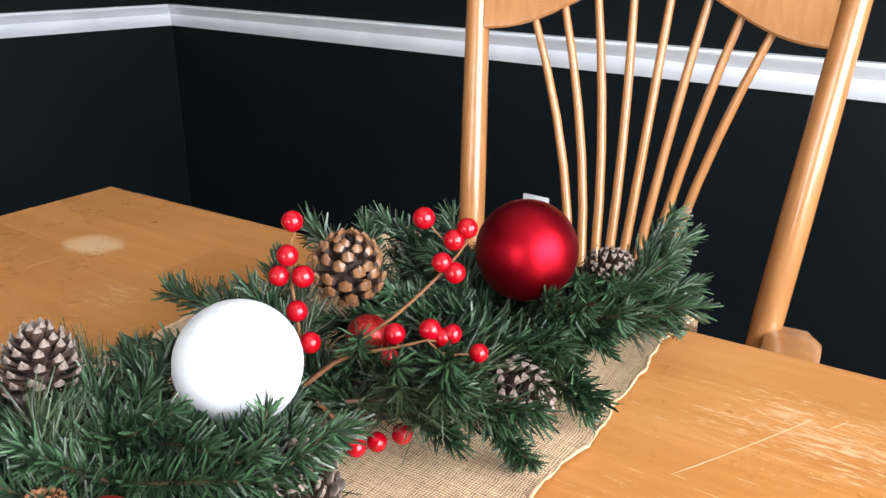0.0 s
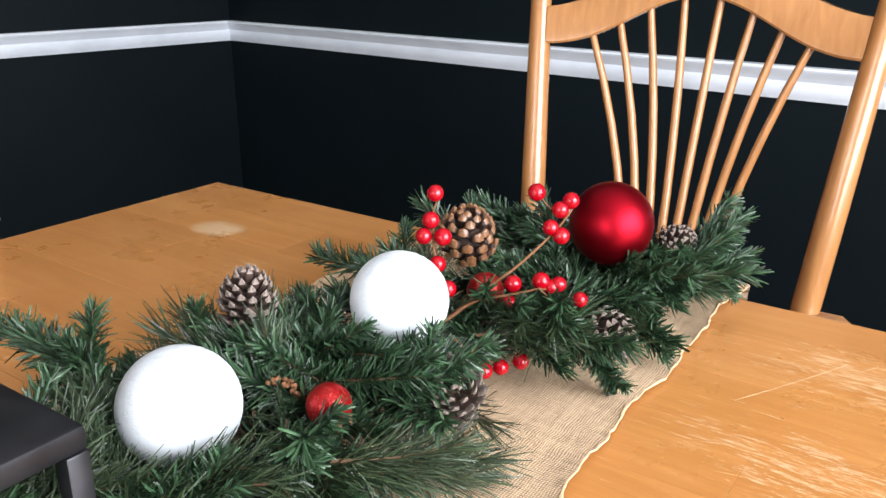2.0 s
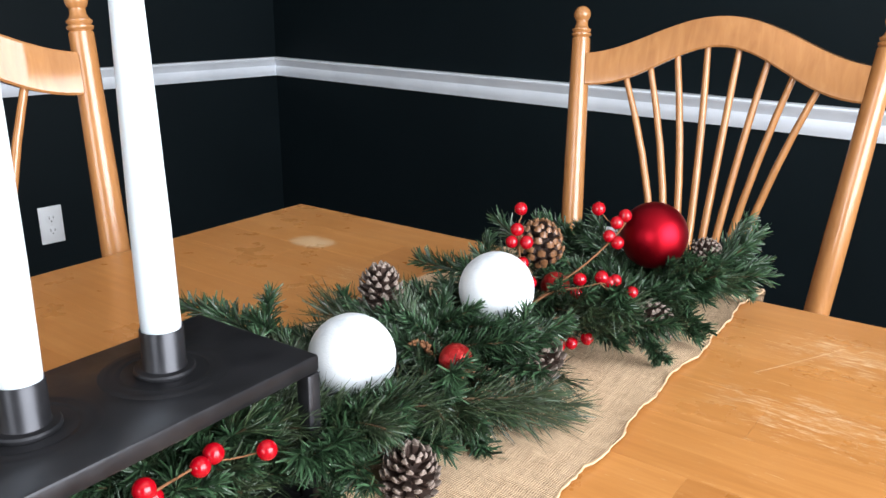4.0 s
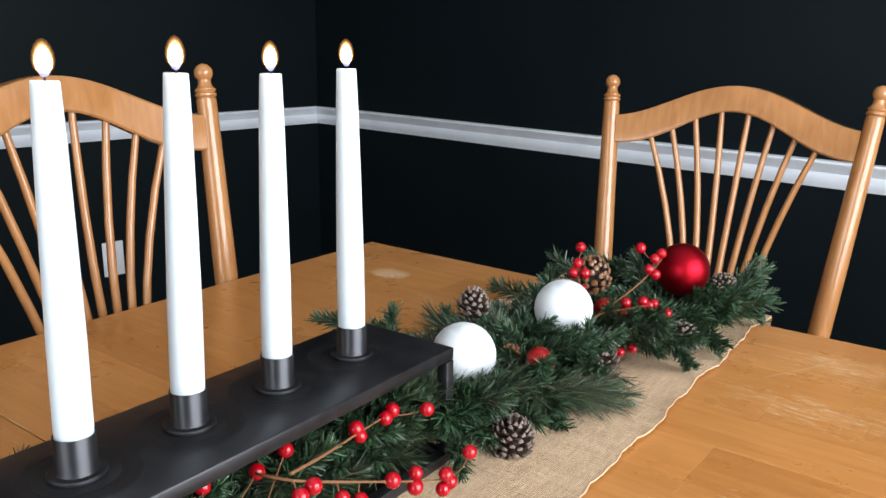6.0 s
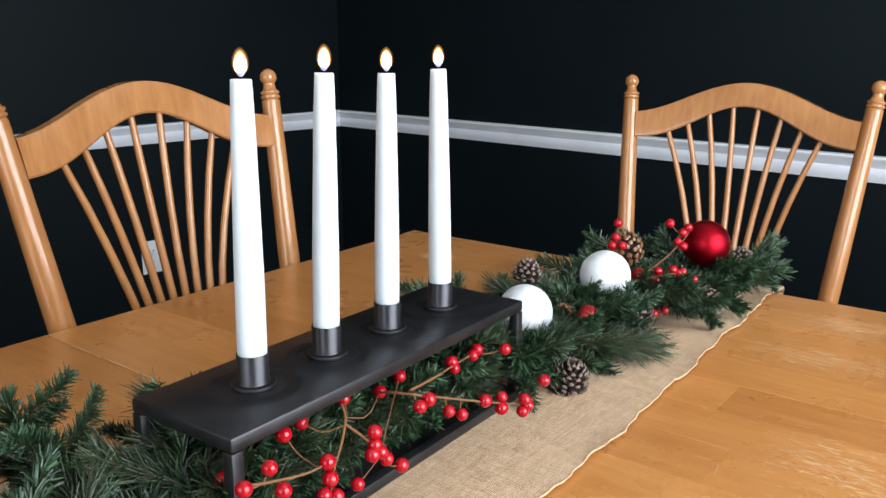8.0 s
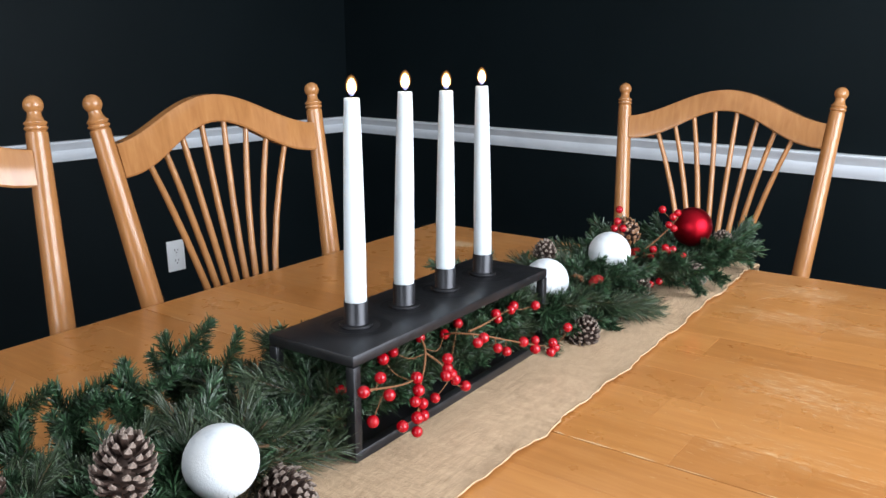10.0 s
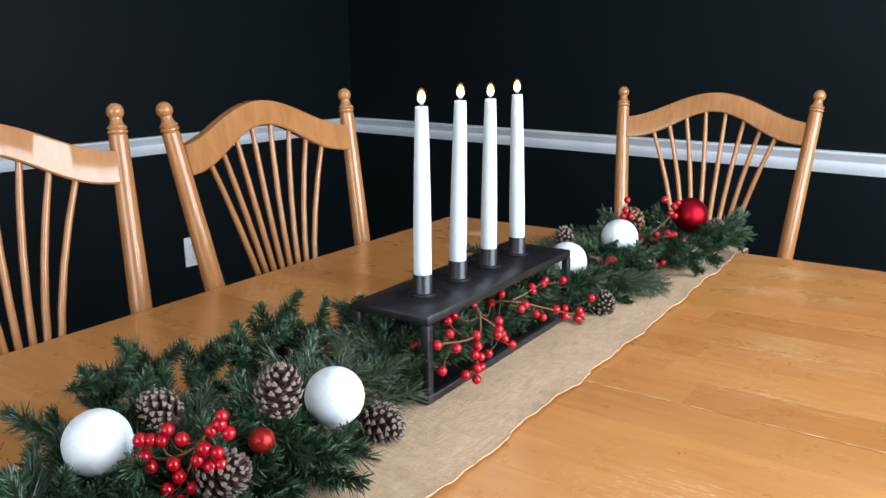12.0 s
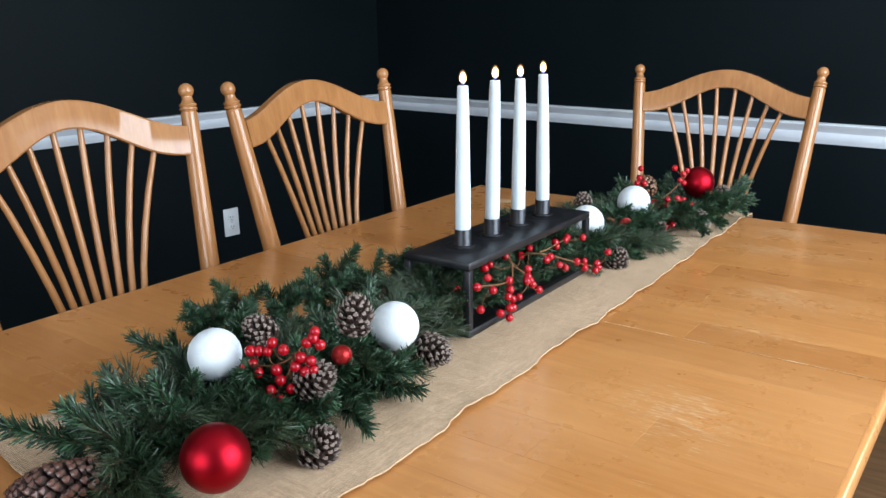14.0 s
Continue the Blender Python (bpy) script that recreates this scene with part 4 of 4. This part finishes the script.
# tips whose blades stand in front of the white balls
for b, e in (((0.531, -0.383, 0.810), (0.620, -0.344, 0.815)), ((0.551, -0.391, 0.799), (0.649, -0.340, 0.804)), ((0.555, -0.532, 0.781), (0.627, -0.503, 0.791)), ((0.569, -0.375, 0.799), (0.662, -0.296, 0.800)),
             ((0.557, -1.117, 0.789), (0.628, -1.094, 0.796)), ((0.495, -1.172, 0.785), (0.536, -1.244, 0.798)), ((0.551, -0.525, 0.784), (0.633, -0.478, 0.789)), ((0.505, -1.187, 0.787), (0.546, -1.263, 0.828)), ((0.536, -1.208, 0.787), (0.565, -1.158, 0.829)), ((0.584, -1.180, 0.784), (0.550, -1.165, 0.829)),
             ((0.519, -0.390, 0.803), (0.604, -0.359, 0.819)), ((0.558, -0.396, 0.804), (0.645, -0.355, 0.813)), ((0.584, -0.381, 0.796), (0.674, -0.334, 0.800))):
    b, e = Vector(b), Vector(e)
    add_tip(b, (b.lerp(e, 0.62) if b.y > -0.6 else e) + Vector((0, 0, 0.007)), False, False)

# the body of the garland, in a loose fan to both sides
for i in range(680):
    y = tips.uniform(-1.43, -0.06)
    under = -0.905 < y < -0.530
    x = axis_at(y)
    side = 1 if i % 2 else -1
    yaw = math.radians(tips.uniform(25, 80)) * side
    way = -1 if tips.random() < 0.6 or y > -0.12 else 1
    pitch = math.radians(tips.uniform(-4, 38))
    n = tips.uniform(0.060, 0.092)
    if under:
        pitch, n = math.radians(tips.uniform(-4, 34)), tips.uniform(0.050, 0.076)
        x -= 0.012
    b = Vector((x + tips.uniform(-0.025, 0.02), y, tips.uniform(0.772, 0.804 if under else 0.800)))
    v = Vector((math.sin(yaw) * math.cos(pitch), way * math.cos(yaw) * math.cos(pitch), math.sin(pitch))) * n
    e = b + v
    e.z = max(0.768, min(e.z, 0.822 if under else 0.826 if y > -0.50 else 0.816 if side < 0 and y > -1.17 else 0.832))
    if y > -0.16:
        e.z = min(e.z, 0.800)
    if side > 0 and not under:
        e.z = min(e.z, 0.806)
        e.x = min(e.x, axis_at(e.y) + (0.080 if y < -0.95 else 0.066), 0.672)
    if under:
        e.x = min(e.x, axis_at(y) + 0.030)
    add_tip(b, e, tips.random() < 0.36)

# short tips before the lower halves of the white balls
for b, e in (((0.575, -0.385, 0.790), (0.585, -0.352, 0.822)), ((0.600, -0.360, 0.790), (0.590, -0.338, 0.818)), ((0.555, -0.388, 0.790), (0.570, -0.360, 0.818)), ((0.575, -0.502, 0.785), (0.566, -0.485, 0.806)),
             ((0.530, -1.300, 0.790), (0.522, -1.264, 0.828)), ((0.505, -1.292, 0.790), (0.512, -1.276, 0.832)), ((0.550, -1.262, 0.790), (0.540, -1.250, 0.826)), ((0.600, -1.090, 0.785), (0.597, -1.066, 0.806))):
    b, e = Vector(b), Vector(e)
    add_tip(e - (e - b).normalized() * 0.050, e, False, False)

# the near end fills out between the large bauble and the cone beside it
for k in range(18):
    b = Vector((0.565 + tips.uniform(-0.01, 0.01), -1.215 - 0.010 * k, tips.uniform(0.772, 0.790)))
    add_tip(b, b + Vector((tips.uniform(0.045, 0.075), tips.uniform(-0.01, 0.045), tips.uniform(-0.006, 0.018))), k % 3 == 0)

# side branches that reach out over the bare burlap
for b, e, long_needles in (((0.593, -0.435, 0.782), (0.655, -0.382, 0.770), True), ((0.602, -0.423, 0.785), (0.653, -0.365, 0.772), True), ((0.598, -0.433, 0.790), (0.645, -0.382, 0.777), True), ((0.645, -0.233, 0.782), (0.669, -0.244, 0.764), False), ((0.653, -0.241, 0.782), (0.670, -0.238, 0.766), False), ((0.664, -0.047, 0.790), (0.690, -0.039, 0.770), False), ((0.606, -0.053, 0.800), (0.654, -0.044, 0.795), True)):
    add_tip(b, e, long_needles, False)

# greens stuffed into the holder's frame
for i in range(150):
    y = tips.uniform(-0.885, -0.560)
    b = Vector((tips.uniform(0.490, 0.535), y, tips.uniform(0.770, 0.805)))
    e = b + Vector((tips.uniform(-0.030, 0.050), tips.uniform(-0.055, 0.055), tips.uniform(0.0, 0.050)))
    add_tip(b, Vector((min(max(e.x, 0.485), 0.570), min(max(e.y, -0.89), -0.555), min(e.z, 0.822))), tips.random() < 0.35, False)

# a dried tan bud on a bent stalk, wired in among the needles
BUD = material("dried_bud", (0.30, 0.13, 0.05), 0.85)
set_colour(BUD, ramp(BUD, noise_tex(BUD, coords(BUD), 300, 4), [(0.3, (0.10, 0.036, 0.013)), (0.7, (0.25, 0.105, 0.042))]))


def dried_bud(at, turn, size=1.0):
    rg = random.Random(5)
    bm = bmesh.new()
    for i in range(46):
        t = i / 45
        a = 2.2 * t - 0.6
        c = Vector((0.012 * math.sin(a), 0.0, 0.012 * math.cos(a)))
        off = Vector((rg.gauss(0, 1), rg.gauss(0, 1), rg.gauss(0, 1))).normalized() * 0.0030 * math.sin(math.pi * (0.15 + 0.75 * t))
        bmesh.ops.create_icosphere(bm, subdivisions=1, radius=0.0015, matrix=Matrix.Translation(c + off) @ Matrix.Diagonal((1.0, 0.8, rg.uniform(0.9, 1.5), 1)))
    ob = part("dried_bud", bm, BUD, garland, "knobbly dried tan bud")
    ob.matrix_basis = Matrix.Translation(Vector(at) - garland.location) @ pose(0, 0, 0, 20, 15, turn) @ Matrix.Diagonal((size, size, size, 1))


dried_bud((0.552, -0.421, 0.805), 40)
dried_bud((0.597, -0.421, 0.799), 150, 0.7)

# ---------------- berry sprays ----------------
BERRY_ME = mesh_of("berry", ball(0.0056, 18, 12), BERRY)


def spray(label, berries, stems):
    """Red berries on twigs that branch from a few bent stems."""
    o = Vector(stems[0][0])
    ob = empty("berry_spray", Matrix.Translation(o), label=label, category="berry spray", group="berry sprays")
    curves = []
    for st in stems:
        c = smooth_curve(st, 14)
        curves += c[3:]
        part("stem", tube([p - o for p in c], [0.0012 - 0.0006 * i / 13 for i in range(14)], 8), TWIG, ob)
    rg = random.Random(len(berries))
    for b in berries:
        b = Vector(b)
        near = min(curves, key=lambda p: (p - b).length)
        mid = near.lerp(b, 0.5) + Vector((rg.uniform(-1, 1), rg.uniform(-1, 1), -1.0)) * 0.15 * (b - near).length
        if (b - near).length > 0.006:
            part("twig", tube([p - o for p in smooth_curve((near, mid, b), 6)], 0.0005, 6), TWIG, ob)
        k = rg.uniform(0.92, 1.08)
        be = part("berry", BERRY_ME, None, ob, "glossy red berry")
        be.matrix_basis = Matrix.Translation(b - o) @ Matrix.Diagonal((k, k, k, 1))
    return ob


spray("red berry spray on a tan paper twig leaning over the garland", [
    (0.596, -0.224, 0.881), (0.616, -0.213, 0.876), (0.611, -0.218, 0.870), (0.608, -0.225, 0.859), (0.615, -0.223, 0.854),
    (0.610, -0.239, 0.826), (0.620, -0.233, 0.824), (0.616, -0.236, 0.822), (0.634, -0.229, 0.815), (0.595, -0.250, 0.824), (0.595, -0.255, 0.812)],
    [[(0.560, -0.282, 0.798), (0.574, -0.265, 0.814), (0.594, -0.244, 0.834), (0.610, -0.223, 0.856), (0.617, -0.213, 0.870)],
     [(0.564, -0.287, 0.801), (0.578, -0.271, 0.814), (0.599, -0.254, 0.819), (0.612, -0.245, 0.823)]])
spray("upright sprig of red berries beside a pine cone", [
    (0.547, -0.271, 0.883), (0.547, -0.276, 0.866), (0.545, -0.281, 0.856), (0.556, -0.275, 0.856), (0.556, -0.281, 0.839), (0.565, -0.282, 0.824)],
    [[(0.552, -0.277, 0.796), (0.555, -0.279, 0.823), (0.550, -0.277, 0.851), (0.547, -0.273, 0.873)]])
spray("small sprig of red berries low on the garland", [(0.616, -0.273, 0.783), (0.606, -0.281, 0.779), (0.598, -0.288, 0.777)], [[(0.570, -0.285, 0.792), (0.590, -0.285, 0.784), (0.608, -0.279, 0.780)]])
spray("red berry spray hanging out of the black candle holder", [
    (0.552, -0.889, 0.815), (0.596, -0.907, 0.832), (0.600, -0.889, 0.840), (0.604, -0.882, 0.822), (0.587, -0.886, 0.793), (0.606, -0.867, 0.786), (0.611, -0.852, 0.776), (0.610, -0.850, 0.789), (0.608, -0.838, 0.786), (0.607, -0.849, 0.804), (0.607, -0.838, 0.798), (0.605, -0.841, 0.812), (0.603, -0.841, 0.824), (0.606, -0.796, 0.829), (0.606, -0.796, 0.819), (0.607, -0.800, 0.813), (0.608, -0.792, 0.812), (0.608, -0.786, 0.804), (0.609, -0.770, 0.792), (0.600, -0.809, 0.791), (0.570, -0.850, 0.838), (0.565, -0.829, 0.837), (0.560, -0.780, 0.836), (0.560, -0.738, 0.827), (0.560, -0.713, 0.832)],
    [[(0.575, -0.797, 0.842), (0.585, -0.804, 0.836), (0.598, -0.823, 0.826), (0.603, -0.835, 0.816), (0.606, -0.843, 0.795)],
     [(0.590, -0.906, 0.831), (0.598, -0.885, 0.828), (0.603, -0.858, 0.824), (0.602, -0.830, 0.823)],
     [(0.588, -0.807, 0.834), (0.602, -0.801, 0.824), (0.606, -0.789, 0.808)]])
spray("red berry spray threaded under the black candle holder", [
    (0.606, -0.743, 0.829), (0.606, -0.732, 0.831), (0.610, -0.711, 0.814), (0.612, -0.696, 0.806), (0.616, -0.668, 0.809), (0.619, -0.647, 0.795), (0.617, -0.644, 0.804), (0.628, -0.623, 0.797), (0.629, -0.619, 0.790), (0.627, -0.625, 0.786), (0.640, -0.611, 0.814), (0.575, -0.660, 0.831), (0.575, -0.656, 0.824), (0.575, -0.628, 0.827), (0.573, -0.618, 0.829), (0.590, -0.597, 0.827)],
    [[(0.545, -0.725, 0.816), (0.570, -0.745, 0.832), (0.600, -0.740, 0.836), (0.610, -0.699, 0.820), (0.618, -0.651, 0.801), (0.624, -0.622, 0.791)],
     [(0.592, -0.738, 0.837), (0.585, -0.701, 0.832), (0.578, -0.662, 0.829), (0.574, -0.625, 0.828)]])
spray("full cluster of red berries on the near garland", [
    (0.547, -1.238, 0.849), (0.554, -1.233, 0.849), (0.562, -1.229, 0.849), (0.566, -1.226, 0.858), (0.576, -1.221, 0.851), (0.541, -1.241, 0.830), (0.548, -1.237, 0.835), (0.552, -1.235, 0.826), (0.568, -1.225, 0.829), (0.571, -1.223, 0.818), (0.562, -1.229, 0.807), (0.562, -1.229, 0.796), (0.570, -1.224, 0.797), (0.580, -1.218, 0.809), (0.604, -1.204, 0.871), (0.602, -1.205, 0.864), (0.597, -1.209, 0.859), (0.608, -1.202, 0.857), (0.590, -1.212, 0.843), (0.599, -1.207, 0.840), (0.585, -1.215, 0.833), (0.594, -1.210, 0.828), (0.601, -1.206, 0.830)],
    [[(0.574, -1.212, 0.815), (0.575, -1.212, 0.829), (0.579, -1.210, 0.842), (0.590, -1.203, 0.855), (0.594, -1.200, 0.861)],
     [(0.579, -1.212, 0.841), (0.569, -1.218, 0.834), (0.555, -1.226, 0.830), (0.545, -1.232, 0.833)],
     [(0.577, -1.213, 0.830), (0.571, -1.217, 0.816), (0.564, -1.220, 0.804), (0.561, -1.222, 0.796)]])

# ---------------- pale frayed hem of the runner ----------------
for side in (-1, 1):
    pts, rad_ = [], []
    rg = random.Random(5 + side)
    for k in range(300):
        q = 0.015 - 1.420 * k / 299
        x = runner_side(side, q) + side * edge_wave(q) + 0.002 * math.sin(q * 9) + rg.uniform(-0.0007, 0.0007)
        pts.append((x, q, TZ + 0.0042 + 0.0012 * noise.noise((x * 14, q * 9, 0.3)) + 0.0022 * max(0, math.sin(q * 26 + (4 if side > 0 else 0))) + rg.uniform(-0.0003, 0.0005)))
        rad_.append(rg.uniform(0.0005, 0.0013))
    keep = [i for i, p in enumerate(pts) if TY < p[1] < 0.016]
    part("hem", tube([pts[i] for i in keep], [rad_[i] for i in keep], 6), FRAY, run, "pale frayed burlap hem")

# ---------------- scratches in the table's varnish ----------------
SCRATCH = material("bare_scratch", (0.66, 0.44, 0.24), 0.6)


def scratches():
    """Hairline cuts, a fraction of a millimetre above the top so that they lie clear of the staves."""
    bm = bmesh.new()
    rg = random.Random(12)

    def line(pts, w, z=TZ + 0.00025):
        pts = [Vector((x, y, z)) for x, y in pts]
        rows = []
        for i, p in enumerate(pts):
            d_ = (pts[min(i + 1, len(pts) - 1)] - pts[max(i - 1, 0)]).normalized()
            n_ = Vector((-d_.y, d_.x, 0)) * w / 2 * (0.25 if i in (0, len(pts) - 1) else rg.uniform(0.7, 1.2))
            rows.append((bm.verts.new(p - n_), bm.verts.new(p + n_)))
        for a, b in zip(rows, rows[1:]):
            bm.faces.new((a[0], b[0], b[1], a[1]))

    line([tuple(p)[:2] for p in smooth_curve([(0.729, -0.184, 0), (0.748, -0.150, 0), (0.768, -0.112, 0), (0.782, -0.084, 0)], 14)], 0.0008)
    line([(0.807, -0.610), (0.818, -0.628), (0.826, -0.633)], 0.0007)
    for cx, cy, rx, ry, n in ((0.895, -0.500, 0.11, 0.050, 130), (0.84, -0.63, 0.14, 0.09, 46), (0.750, -0.115, 0.07, 0.050, 32), (0.754, -0.238, 0.042, 0.065, 16), (0.889, -0.957, 0.10, 0.10, 14), (0.275, -0.203, 0.027, 0.017, 14), (0.277, -0.553, 0.2, 0.2, 12), (0.894, -0.348, 0.15, 0.13, 20)):
        for _ in range(n):
            x, y = cx + rg.gauss(0, rx * 0.55), cy + rg.gauss(0, ry * 0.55)
            n_ = rg.uniform(0.003, 0.022) * (0.6 if rg.random() < 0.5 else 1)
            a = rg.gauss(0, 0.10) if rg.random() < 0.85 else rg.uniform(-1.5, 1.5)
            x1, y1 = x + n_ * math.cos(a), y + n_ * math.sin(a)
            if 0.02 < x and x1 < TX - 0.02 and TY < y < -0.02:
                line([(x, y), ((x + x1) / 2, (y + y1) / 2 + rg.uniform(-0.0006, 0.0006)), (x1, y1)], rg.uniform(0.0003, 0.0008))
    x = 0.01
    while x < TX - 0.02:
        n_ = rg.uniform(0.01, 0.06)
        if rg.random() < 0.8:
            line([(x, SEAM + 0.0008), (x + n_ / 2, SEAM + 0.0009), (min(x + n_, TX - 0.01), SEAM + 0.0008)], rg.uniform(0.0010, 0.0022))
        x += n_ + rg.uniform(0.001, 0.01)
    line([(0.916, SEAM + 0.001), (0.9165, SEAM + 0.012)], 0.0012)
    return bm


tagged(part("scratches", scratches(), SCRATCH, table, "pale scratches down to bare wood", smooth=False), kind="stuff")
